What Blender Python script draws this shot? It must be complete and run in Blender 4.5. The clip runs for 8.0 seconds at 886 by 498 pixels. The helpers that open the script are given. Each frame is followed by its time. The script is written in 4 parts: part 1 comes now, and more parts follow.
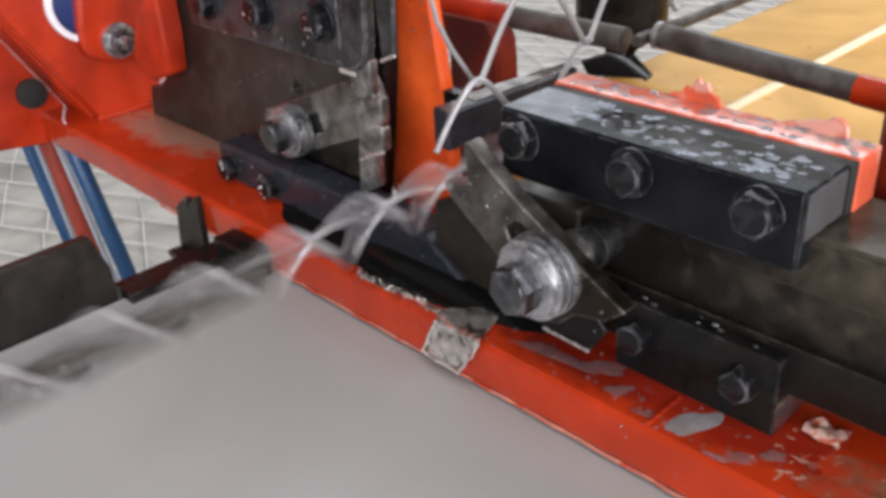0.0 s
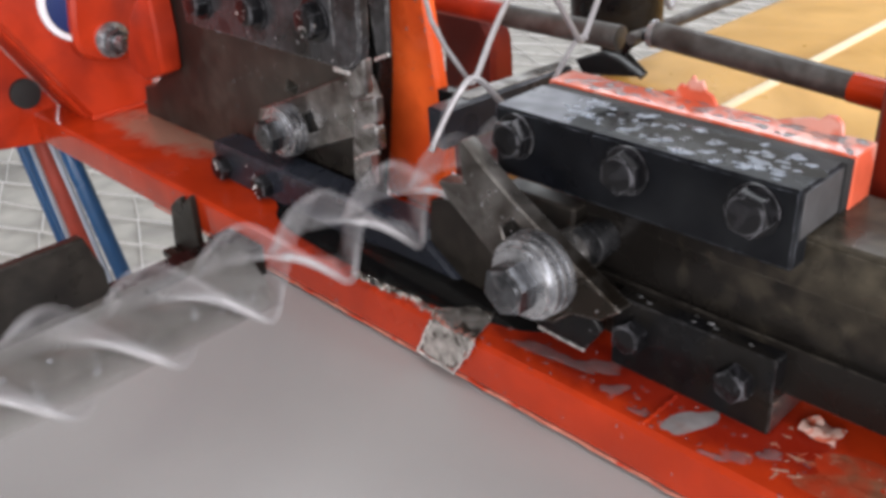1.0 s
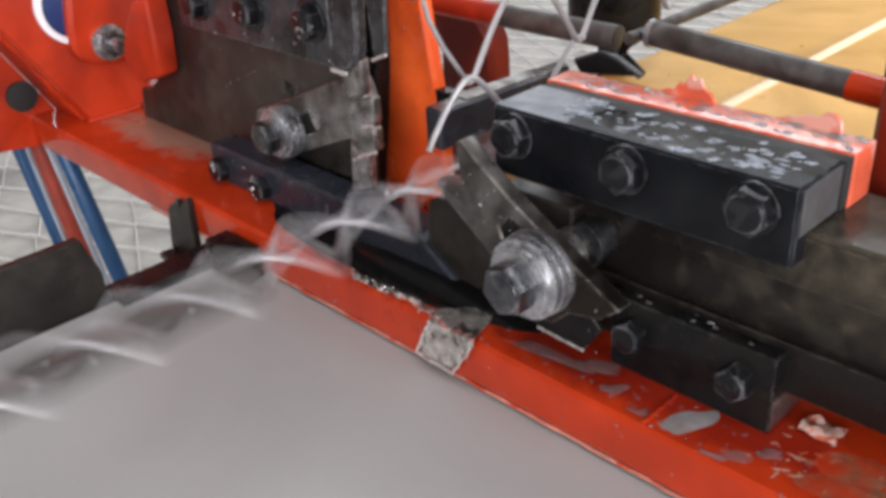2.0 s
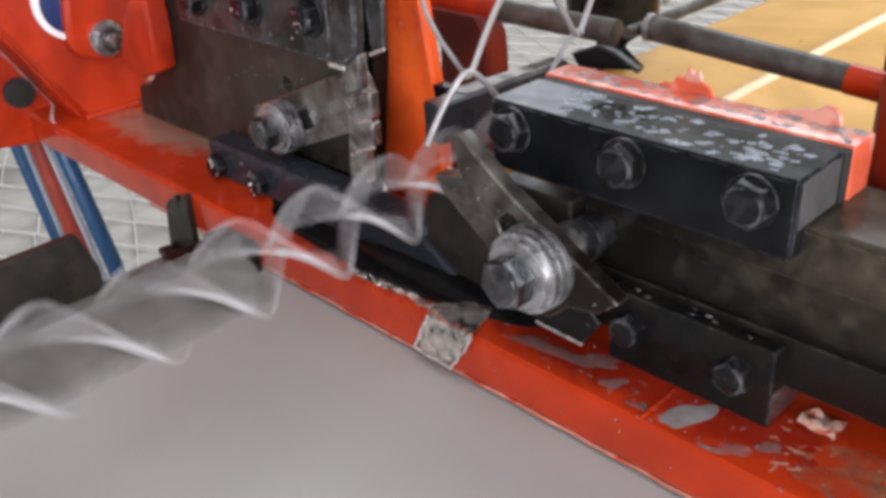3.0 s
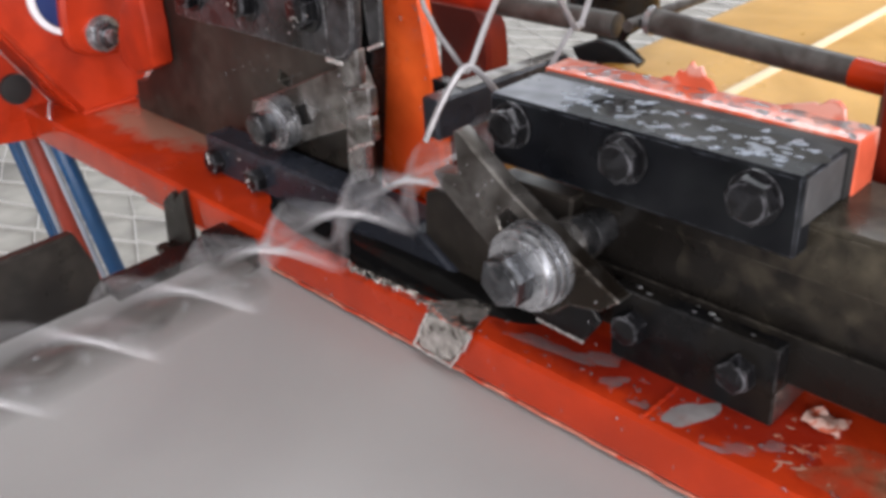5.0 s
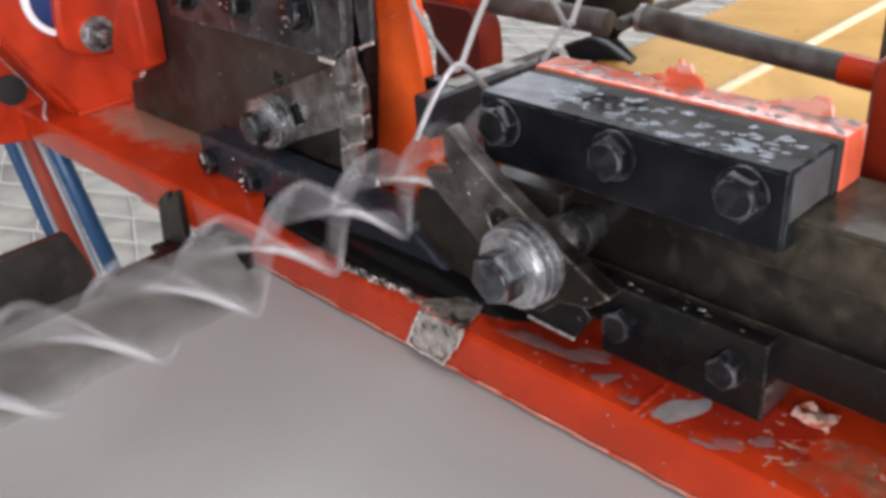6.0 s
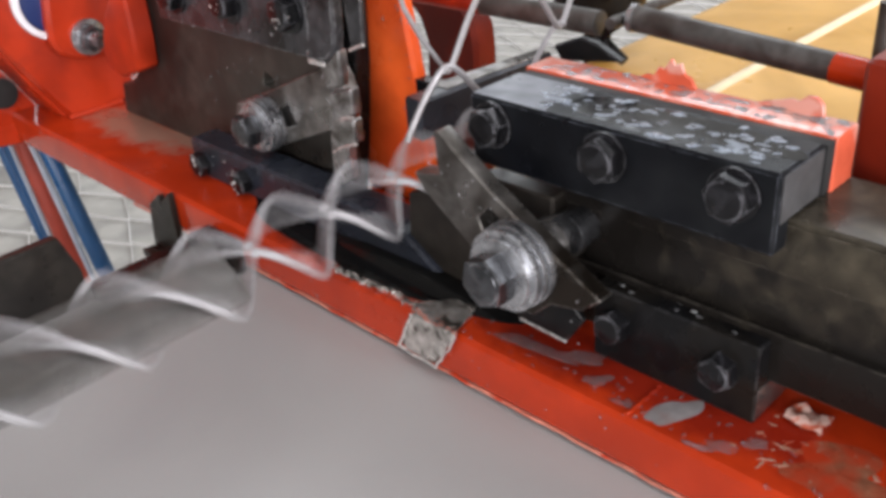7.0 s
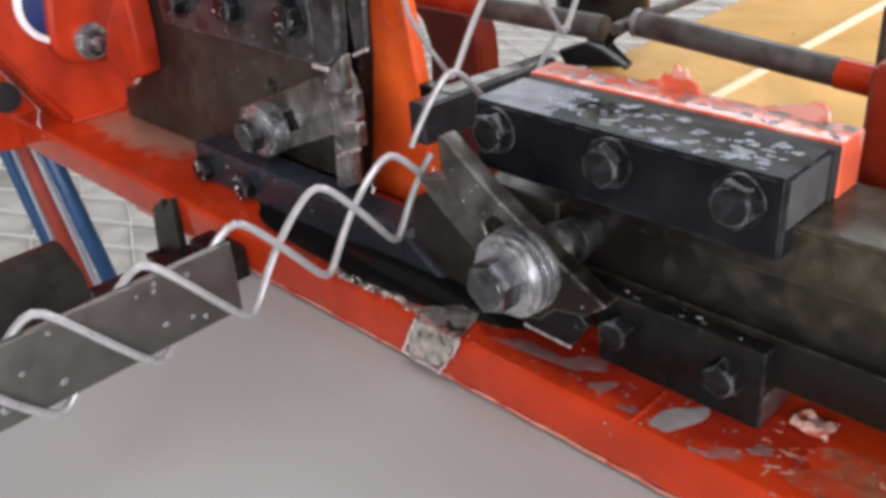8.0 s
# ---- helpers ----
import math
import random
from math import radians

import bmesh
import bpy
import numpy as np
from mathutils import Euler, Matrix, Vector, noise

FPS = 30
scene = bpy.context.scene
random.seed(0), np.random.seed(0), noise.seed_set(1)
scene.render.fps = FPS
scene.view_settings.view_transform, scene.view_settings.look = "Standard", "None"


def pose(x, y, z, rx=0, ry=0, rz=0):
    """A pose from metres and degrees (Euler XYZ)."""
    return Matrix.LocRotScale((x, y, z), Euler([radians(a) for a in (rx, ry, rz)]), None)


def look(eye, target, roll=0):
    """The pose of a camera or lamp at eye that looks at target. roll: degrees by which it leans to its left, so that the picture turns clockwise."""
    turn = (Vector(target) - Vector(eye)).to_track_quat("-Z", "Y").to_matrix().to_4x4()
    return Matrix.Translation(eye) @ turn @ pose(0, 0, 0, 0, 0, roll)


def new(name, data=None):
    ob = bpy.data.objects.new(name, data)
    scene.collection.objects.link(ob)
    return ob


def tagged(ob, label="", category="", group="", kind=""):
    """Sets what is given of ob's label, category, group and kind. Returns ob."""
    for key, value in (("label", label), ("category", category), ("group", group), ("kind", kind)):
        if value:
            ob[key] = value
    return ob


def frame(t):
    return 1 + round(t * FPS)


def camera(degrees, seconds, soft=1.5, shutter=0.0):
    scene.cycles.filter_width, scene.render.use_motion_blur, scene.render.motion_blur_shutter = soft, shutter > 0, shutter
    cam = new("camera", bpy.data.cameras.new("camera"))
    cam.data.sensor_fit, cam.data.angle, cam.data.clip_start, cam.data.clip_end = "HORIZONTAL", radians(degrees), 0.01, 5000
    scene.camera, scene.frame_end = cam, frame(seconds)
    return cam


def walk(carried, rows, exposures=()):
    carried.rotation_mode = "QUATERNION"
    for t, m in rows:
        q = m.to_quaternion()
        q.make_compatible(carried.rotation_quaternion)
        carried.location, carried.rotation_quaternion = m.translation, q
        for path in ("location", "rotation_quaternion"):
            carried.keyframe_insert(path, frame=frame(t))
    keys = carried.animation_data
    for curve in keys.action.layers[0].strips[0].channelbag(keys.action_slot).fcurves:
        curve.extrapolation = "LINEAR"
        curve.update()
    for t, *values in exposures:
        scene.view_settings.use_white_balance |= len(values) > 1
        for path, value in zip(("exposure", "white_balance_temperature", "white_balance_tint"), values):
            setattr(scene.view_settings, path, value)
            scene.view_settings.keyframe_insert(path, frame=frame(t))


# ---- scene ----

# ---------------- camera ----------------
cam = camera(50.8, 8.0, soft=3.7, shutter=1.0)
PATH = [
    (0, (0.2130, -0.3094, 0.1659), (-0.0772, -0.0415, -0.0497), -3.30),
    (0.5, (0.2130, -0.3079, 0.1652), (-0.0770, -0.0394, -0.0501), -3.38),
    (1, (0.2126, -0.3078, 0.1648), (-0.0765, -0.0387, -0.0511), -3.35),
    (1.5, (0.2118, -0.3077, 0.1640), (-0.0772, -0.0377, -0.0505), -3.43),
    (3, (0.2122, -0.3074, 0.1607), (-0.0760, -0.0371, -0.0546), -3.57),
    (3.5, (0.2111, -0.3059, 0.1602), (-0.0766, -0.0356, -0.0559), -3.58),
    (4, (0.2093, -0.3057, 0.1595), (-0.0783, -0.0364, -0.0579), -3.52),
    (4.5, (0.2079, -0.3044, 0.1595), (-0.0795, -0.0352, -0.0582), -3.64),
    (6, (0.2131, -0.3008, 0.1594), (-0.0747, -0.0323, -0.0589), -4.17),
    (6.5, (0.2140, -0.2991, 0.1590), (-0.0731, -0.0300, -0.0593), -4.31),
    (7, (0.2133, -0.2969, 0.1598), (-0.0733, -0.0277, -0.0590), -4.47),
    (7.5, (0.2116, -0.2969, 0.1609), (-0.0753, -0.0273, -0.0571), -4.43),
    (8, (0.2114, -0.2970, 0.1601), (-0.0761, -0.0275, -0.0571), -4.44),
]
walk(cam, [(t, look(eye, target, roll)) for t, eye, target, roll in PATH])

# ---------------- world, light ----------------
scene.view_settings.exposure = 0.06
world = bpy.data.worlds.new("world")
scene.world = world
world.use_nodes = True
sky = world.node_tree.nodes.new("ShaderNodeTexSky")
sky.sky_type = 'NISHITA'
sky.sun_disc = False
sky.sun_elevation = radians(50)
sky.sun_rotation = radians(200)
back = world.node_tree.nodes["Background"]
world.node_tree.links.new(sky.outputs[0], back.inputs[0])
back.inputs[1].default_value = 0.1


def area_lamp(name, m, sx, sy, power, colour):
    lamp = bpy.data.lights.new(name, 'AREA')
    lamp.shape = 'RECTANGLE'
    lamp.size, lamp.size_y, lamp.energy, lamp.color = sx, sy, power, colour
    ob = new(name, lamp)
    ob.matrix_world = m
    return ob


# added lamps in assumed, unseen windows, roof lights and open gate of the hall
area_lamp("added_window_light", look((-4.9, 3.0, 2.1), (0, 3.0, 2.1)), 4.0, 1.8, 110, (0.92, 0.96, 1.0))
area_lamp("added_window_light", look((-2.75, 5.1, 3.35), (-2.75, 0, 3.35)), 4.3, 1.05, 85, (0.92, 0.96, 1.0))
area_lamp("added_roof_light", look((-2.2, 3.7, 3.95), (-2.2, 3.7, 0)), 4.6, 2.2, 70, (0.95, 0.98, 1.0))
area_lamp("added_roof_light", look((2.9, 3.6, 3.95), (2.9, 3.6, 0)), 3.4, 2.6, 122, (0.98, 0.965, 1.0))
area_lamp("added_roof_light", look((1.2, -0.8, 3.95), (1.2, -0.8, 0)), 4.0, 1.6, 62, (1.0, 0.97, 1.0))
area_lamp("added_window_light", look((2.9, -5.1, 1.9), (2.9, 0, 1.9)), 3.6, 2.4, 310, (1.0, 0.965, 0.985))
area_lamp("added_gate_light", look((4.85, -0.9, 0.9), (0, -0.9, 0.9)), 5.6, 2.8, 350, (1.0, 0.955, 0.97))


# ---------------- materials ----------------
def mat(name, base, rough=0.5, metal=0.0, var=0.25, scale=60.0, second=None, mix_lo=0.45, mix_hi=0.65, mix_scale=25.0,
        bump=0.0, bump_scale=300.0, rough_var=0.15, transmission=0.0, ior=1.45, coat=0.0, spec=0.5, edge=None, edge_r=0.0009, spots=()):
    """Base colour with fine grain, larger patches of a second colour, uneven gloss and fine relief."""
    m = bpy.data.materials.new(name)
    m.use_nodes = True
    nt = m.node_tree
    b = nt.nodes["Principled BSDF"]
    co = nt.nodes.new("ShaderNodeTexCoord")

    def tex(s, detail=4.0, distortion=0.0):
        n = nt.nodes.new("ShaderNodeTexNoise")
        n.inputs["Scale"].default_value = s
        n.inputs["Detail"].default_value = detail
        n.inputs["Distortion"].default_value = distortion
        nt.links.new(co.outputs["Object"], n.inputs["Vector"])
        return n

    def ramp(src, lo, hi):
        r = nt.nodes.new("ShaderNodeMapRange")
        r.inputs[1].default_value, r.inputs[2].default_value = lo, hi
        nt.links.new(src, r.inputs[0])
        return r.outputs[0]

    def mixed(fac, a, c):
        x = nt.nodes.new("ShaderNodeMix")
        x.data_type = 'RGBA'
        nt.links.new(fac, x.inputs[0])
        for sock, v in ((x.inputs[6], a), (x.inputs[7], c)):
            if isinstance(v, tuple):
                sock.default_value = (*v, 1)
            else:
                nt.links.new(v, sock)
        return x.outputs[2]

    fine = tex(scale, 6.0)
    dark = tuple(c * (1 - var) for c in base)
    light = tuple(min(1, c * (1 + var)) for c in base)
    col = mixed(ramp(fine.outputs[0], 0.3, 0.7), dark, light)
    if second:
        big = tex(mix_scale, 8.0, 0.6)
        col = mixed(ramp(big.outputs[0], mix_lo, mix_hi), col, second)
    for centre, size, colour in spots:          # spots: soft, ragged patches at a place, for dirt and for painted shade
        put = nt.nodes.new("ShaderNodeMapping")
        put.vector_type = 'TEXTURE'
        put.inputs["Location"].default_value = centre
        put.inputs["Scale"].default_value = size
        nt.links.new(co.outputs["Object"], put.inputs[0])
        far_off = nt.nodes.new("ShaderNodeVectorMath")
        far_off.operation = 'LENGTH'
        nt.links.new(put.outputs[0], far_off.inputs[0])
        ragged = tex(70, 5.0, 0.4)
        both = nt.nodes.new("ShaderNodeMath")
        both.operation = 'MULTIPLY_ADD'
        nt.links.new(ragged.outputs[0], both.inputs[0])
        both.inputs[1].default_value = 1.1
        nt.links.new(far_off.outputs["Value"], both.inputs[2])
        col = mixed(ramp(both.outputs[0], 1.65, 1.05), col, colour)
    worn = None
    # Pale edges in ragged patches: wear, and painted edge highlights.
    if edge:
        bev = nt.nodes.new("ShaderNodeBevel")
        bev.samples = 4
        bev.inputs["Radius"].default_value = edge_r
        geo = nt.nodes.new("ShaderNodeNewGeometry")
        dot = nt.nodes.new("ShaderNodeVectorMath")
        dot.operation = 'DOT_PRODUCT'
        nt.links.new(bev.outputs[0], dot.inputs[0])
        nt.links.new(geo.outputs["Normal"], dot.inputs[1])
        patch = tex(170, 3.0)
        lim = nt.nodes.new("ShaderNodeMath")
        lim.operation = 'MULTIPLY'
        nt.links.new(ramp(dot.outputs["Value"], 0.985, 0.8), lim.inputs[0])
        nt.links.new(ramp(patch.outputs[0], 0.4, 0.62), lim.inputs[1])
        worn = lim.outputs[0]
        col = mixed(worn, col, edge)
    nt.links.new(col, b.inputs["Base Color"])
    rn = tex(scale * 0.37, 5.0)
    rr = nt.nodes.new("ShaderNodeMapRange")
    rr.inputs[1].default_value, rr.inputs[2].default_value = 0.3, 0.7
    rr.inputs[3].default_value, rr.inputs[4].default_value = max(0.02, rough - rough_var), min(1, rough + rough_var)
    nt.links.new(rn.outputs[0], rr.inputs[0])
    nt.links.new(rr.outputs[0], b.inputs["Roughness"])
    b.inputs["Metallic"].default_value = metal
    b.inputs["IOR"].default_value = ior
    b.inputs["Specular IOR Level"].default_value = spec
    b.inputs["Transmission Weight"].default_value = transmission
    b.inputs["Coat Weight"].default_value = coat
    b.inputs["Coat Roughness"].default_value = 0.12
    if bump:
        bn = tex(bump_scale, 6.0)
        bp = nt.nodes.new("ShaderNodeBump")
        bp.inputs["Strength"].default_value = bump
        bp.inputs["Distance"].default_value = 0.0006
        nt.links.new(bn.outputs[0], bp.inputs["Height"])
        nt.links.new(bp.outputs[0], b.inputs["Normal"])
        nt.links.new(bp.outputs[0], b.inputs["Coat Normal"])
    return m


RED = mat("red_paint", (0.44, 0.033, 0.008), 0.38, var=0.12, spec=0.4, scale=40, second=(0.24, 0.017, 0.006), mix_lo=0.4, mix_hi=0.68,
          mix_scale=17, bump=0.2, bump_scale=120, coat=0.12)
# Brighter copy of the frame red: strong light on the post painted in.
RED_LIT = mat("lit_red_gloss_paint", (0.78, 0.115, 0.022), 0.26, var=0.12, scale=40, second=(0.62, 0.07, 0.014), mix_lo=0.4, mix_hi=0.68, mix_scale=20, bump=0.3,
             bump_scale=100, coat=0.2)
RED_WET = mat("oil_wet_red_paint", (0.41, 0.032, 0.006), 0.17, var=0.15, spec=0.45, scale=40, second=(0.33, 0.026, 0.006), mix_lo=0.4, mix_hi=0.66,
              mix_scale=22, bump=0.3, bump_scale=90, coat=0.12,
              spots=(((-0.47, 0.02, 0.796), (0.08, 0.026, 0.01), (0.29, 0.155, 0.11)), ((-0.39, 0.03, 0.796), (0.085, 0.013, 0.01), (0.26, 0.14, 0.1)),
                     # These two spots paint the shade and dark reflection beside the clamp.
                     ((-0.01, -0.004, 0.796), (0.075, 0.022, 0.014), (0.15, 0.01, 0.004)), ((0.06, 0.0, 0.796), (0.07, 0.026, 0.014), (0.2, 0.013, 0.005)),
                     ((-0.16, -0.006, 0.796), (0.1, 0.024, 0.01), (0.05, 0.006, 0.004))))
# Darker copy of the frame red, with shade put into the colour.
RED_SHADED = mat("shaded_red_paint", (0.17, 0.015, 0.005), 0.4, var=0.15, spec=0.35, scale=40, second=(0.09, 0.008, 0.004), mix_lo=0.4, mix_hi=0.62, mix_scale=14, bump=0.2, bump_scale=120)
# Pinkish base and pale patches paint the sky glare on wet red.
RED_GLARE = mat("wet_red_paint_glare", (0.56, 0.1, 0.05), 0.2, var=0.2, scale=60, second=(0.62, 0.3, 0.24), mix_lo=0.5, mix_hi=0.62,
               mix_scale=45, bump=1.0, bump_scale=75, coat=0.6, rough_var=0.1)
DRY = mat("dry_blued_steel", (0.0045, 0.005, 0.0065), 0.34, edge=(0.2, 0.22, 0.26), var=0.3, scale=90, second=(0.01, 0.011, 0.0125), mix_scale=30,
          bump=0.15, bump_scale=220, spec=0.15)
# Pale bluish steel with a reflected sheen put into its colour.
SHEEN = mat("sheen_blued_steel", (0.13, 0.14, 0.165), 0.4, var=0.2, scale=120, second=(0.07, 0.077, 0.095), mix_scale=50, bump=0.1, bump_scale=220)
WETBLACK = mat("wet_black_film", (0.004, 0.004, 0.005), 0.1, var=0.2, scale=90, bump=0.25, bump_scale=120, rough_var=0.05, spec=0.5)
BLACK = mat("oiled_black_steel", (0.006, 0.006, 0.0065), 0.27, edge=(0.13, 0.13, 0.135), var=0.4, scale=120, spec=0.22, second=(0.011, 0.0095, 0.008), mix_scale=35,
            bump=0.14, bump_scale=260)
BLUEBLACK = mat("blued_steel", (0.019, 0.022, 0.03), 0.28, edge=(0.2, 0.22, 0.26), var=0.3, scale=90, second=(0.014, 0.016, 0.021), mix_scale=30,
                bump=0.15, bump_scale=220, spec=0.4)
# Olive base carries the bar's highlight; dark grease near the block, darker low down.
GUIDE = mat("greasy_brown_guide_steel", (0.098, 0.084, 0.06), 0.3, edge=(0.2, 0.18, 0.15), metal=0.4, spec=0.35, var=0.3, scale=90, second=(0.035, 0.029, 0.022), mix_scale=22, bump=0.25, bump_scale=240,
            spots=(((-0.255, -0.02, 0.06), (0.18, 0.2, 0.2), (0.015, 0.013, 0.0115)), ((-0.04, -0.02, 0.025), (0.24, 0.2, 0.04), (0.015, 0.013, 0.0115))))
BROWN = mat("brown_mill_scale_steel", (0.021, 0.018, 0.015), 0.36, edge=(0.16, 0.14, 0.12), metal=0.2, spec=0.35, var=0.35, scale=90, second=(0.011, 0.0095, 0.0085),
            mix_scale=22, bump=0.25, bump_scale=240)
# The spot darkens the left end, painting the plate's reflection gradient.
PLATE = mat("grey_brown_rolled_plate", (0.047, 0.043, 0.037), 0.4, edge=(0.3, 0.28, 0.26), metal=0.35, var=0.25, scale=70, second=(0.024, 0.02, 0.0175),
            mix_scale=14, bump=0.2, bump_scale=240, spots=(((-0.1, -0.007, 0.1), (0.1, 0.2, 0.13), (0.02, 0.016, 0.014)),))
STEEL = mat("worn_bare_steel", (0.29, 0.28, 0.268), 0.34, edge=(0.6, 0.58, 0.55), edge_r=0.0014, metal=0.85, var=0.28, scale=110, second=(0.075, 0.066, 0.058),
            mix_lo=0.42, mix_hi=0.66, mix_scale=38, bump=0.25, bump_scale=350)
# Worn steel; its dark spot paints the pivot bolt's shadow on the arm.
STEEL_SHADED = mat("worn_steel_shaded", (0.2, 0.19, 0.178), 0.34, edge=(0.6, 0.58, 0.55), edge_r=0.0014, metal=0.85, var=0.28, scale=110, second=(0.075, 0.066, 0.058),
              mix_lo=0.42, mix_hi=0.66, mix_scale=38, bump=0.25, bump_scale=350, spots=(((0.03, 0.0, 0.02), (0.06, 0.2, 0.045), (0.035, 0.028, 0.022)),))
ZINC = mat("zinc_plated_steel", (0.53, 0.54, 0.56), 0.29, metal=0.9, var=0.25, scale=200, second=(0.15, 0.15, 0.16), mix_lo=0.48,
           mix_hi=0.7, mix_scale=90, bump=0.3, bump_scale=400)
WETGREY = mat("wet_grey_black_steel", (0.05, 0.05, 0.054), 0.24, edge=(0.55, 0.55, 0.56), edge_r=0.0016, metal=0.3, var=0.4, scale=110, second=(0.014, 0.013, 0.013), mix_scale=30,
              bump=0.4, bump_scale=160)
JAW = mat("wet_bright_steel", (0.42, 0.415, 0.415), 0.32, edge=(0.75, 0.74, 0.73), edge_r=0.0016, metal=0.85, var=0.35, scale=110, second=(0.13, 0.12, 0.11), mix_lo=0.42,
          mix_hi=0.62, mix_scale=60, bump=0.5, bump_scale=180)
OILZINC = mat("oily_zinc_plated_steel", (0.11, 0.114, 0.122), 0.24, edge=(0.6, 0.61, 0.64), edge_r=0.0013, metal=0.9, var=0.4, scale=160,
              second=(0.2, 0.2, 0.21), mix_lo=0.55, mix_hi=0.75, mix_scale=110, bump=0.4, bump_scale=300)
GALV = mat("galvanised_sheet", (0.75, 0.72, 0.68), 0.18, edge=(0.8, 0.78, 0.75), metal=0.85, var=0.35, scale=160, second=(0.12, 0.105, 0.09), mix_lo=0.46,
           mix_hi=0.62, mix_scale=110, bump=1.0, bump_scale=150)
WIRE = mat("galvanised_wire", (0.33, 0.325, 0.335), 0.38, metal=0.45, var=0.12, scale=200, bump=0.05)
BLADE = mat("wet_dark_blade_steel", (0.135, 0.13, 0.124), 0.36, edge=(0.5, 0.49, 0.48), metal=0.9, var=0.12, scale=80, second=(0.1, 0.096, 0.09), mix_scale=30,
            bump=0.1, bump_scale=200)
GREY = mat("grey_painted_sheet", (0.368, 0.366, 0.36), 0.55, var=0.04, scale=9, second=(0.32, 0.32, 0.318), mix_lo=0.5, mix_hi=0.75,
           mix_scale=5, rough_var=0.08)
YELLOW = mat("yellow_paint", (0.7, 0.4, 0.1), 0.36, spec=0.35, var=0.08, scale=20, second=(0.48, 0.24, 0.02), mix_lo=0.42, mix_hi=0.75, mix_scale=9,
             bump=0.05)
# Pale yellow that paints the highlight on the cover's ridge.
YELLOW_HIGHLIGHT = mat("pale_yellow_highlight", (0.78, 0.67, 0.46), 0.4, var=0.05, scale=30)
ROD = mat("dull_grey_rod_steel", (0.1, 0.095, 0.09), 0.4, metal=0.5, var=0.25, scale=90, second=(0.05, 0.04, 0.035), mix_scale=40, bump=0.2)
BLUE = mat("blue_hose", (0.013, 0.08, 0.21), 0.4, var=0.1, scale=60)
HOSE_RED = mat("red_hose", (0.35, 0.05, 0.03), 0.45, var=0.12, scale=60)
HOSE_PALE = mat("pale_cable", (0.4, 0.45, 0.52), 0.45, var=0.08, scale=60)
NAVY = mat("navy_cylinder", (0.02, 0.035, 0.12), 0.25, var=0.1, scale=40, coat=0.5)
WHITE = mat("white_collar", (0.75, 0.75, 0.78), 0.35, var=0.06, scale=60)
# Near-black for fillers that stand in for shade in holes and gaps.
SHADE_BLACK = mat("black_hole_shade", (0.012, 0.012, 0.012), 0.7, var=0.2)
# Milky drop colours partly paint the sky that wet drops reflect.
MILK = mat("milky_coolant", (0.85, 0.87, 0.9), 0.06, var=0.05, scale=300, transmission=0.84, ior=1.36, rough_var=0.04)
DROP = mat("sky_sheen_coolant_drop", (0.42, 0.47, 0.55), 0.3, var=0.1, scale=300, transmission=0.62, ior=1.36, rough_var=0.1)
# Opaque grey stands in for the puddle's pale reflection.
PUDDLE = mat("grey_sheen_puddle", (0.21, 0.195, 0.195), 0.14, var=0.12, scale=200, second=(0.24, 0.11, 0.085), mix_lo=0.5, mix_hi=0.75, mix_scale=50, rough_var=0.08)
FILM = mat("thin_coolant_film", (0.9, 0.92, 0.95), 0.07, var=0.05, scale=300, transmission=0.93, ior=1.36, rough_var=0.05)
ENDGREY = mat("grey_sawn_steel", (0.06, 0.06, 0.062), 0.42, var=0.2, scale=120, second=(0.045, 0.044, 0.044), mix_scale=50, bump=0.15)
WETBOLT = mat("wet_black_bolt_steel", (0.008, 0.008, 0.009), 0.17, edge=(0.17, 0.17, 0.185), edge_r=0.0012, metal=0.15, spec=0.4, var=0.4, scale=160, second=(0.022, 0.022, 0.025), mix_lo=0.55, mix_hi=0.7, mix_scale=130,
              bump=0.6, bump_scale=240, rough_var=0.07)
# Pale steel for thin lines and flecks that paint glints.
GLINT = mat("bright_glint_steel", (0.62, 0.6, 0.58), 0.3, metal=0.6, var=0.25, scale=260, bump=0.5, bump_scale=260)
WETSTEEL = mat("smooth_wet_steel", (0.3, 0.29, 0.28), 0.16, metal=0.9, var=0.2, scale=120, bump=0.1, rough_var=0.05)
PINK = mat("pale_red_paint", (0.55, 0.2, 0.14), 0.4, var=0.3, scale=120, second=(0.45, 0.04, 0.012), mix_lo=0.45, mix_hi=0.6, mix_scale=60, bump=0.3)
SCRAP = mat("crumpled_milky_plastic", (0.62, 0.4, 0.34), 0.12, var=0.2, scale=200, second=(0.5, 0.1, 0.05), mix_lo=0.5, mix_hi=0.6, mix_scale=160, bump=0.5, coat=0.5)
WIRE_PALE = mat("bright_new_wire", (0.75, 0.74, 0.73), 0.4, metal=0.2, var=0.08, scale=120)
OIL = mat("black_oil", (0.005, 0.005, 0.005), 0.1, var=0.2, scale=80, bump=0.7, bump_scale=90, spec=0.22, rough_var=0.06)
SLUSH = mat("wet_metal_grime", (0.3, 0.17, 0.12), 0.25, var=0.4, scale=150, second=(0.3, 0.06, 0.03), mix_lo=0.45, mix_hi=0.6,
            mix_scale=120, bump=0.9, bump_scale=160)
GRIME = mat("wet_brown_grime", (0.2, 0.075, 0.042), 0.3, var=0.3, scale=120, second=(0.36, 0.03, 0.008), mix_lo=0.36, mix_hi=0.58, mix_scale=45, bump=0.8, bump_scale=120)
CONCRETE = mat("pale_concrete", (0.4, 0.385, 0.355), 0.8, var=0.15, scale=14, second=(0.24, 0.23, 0.215), mix_lo=0.5, mix_hi=0.72, mix_scale=5,
               bump=0.3, bump_scale=60)
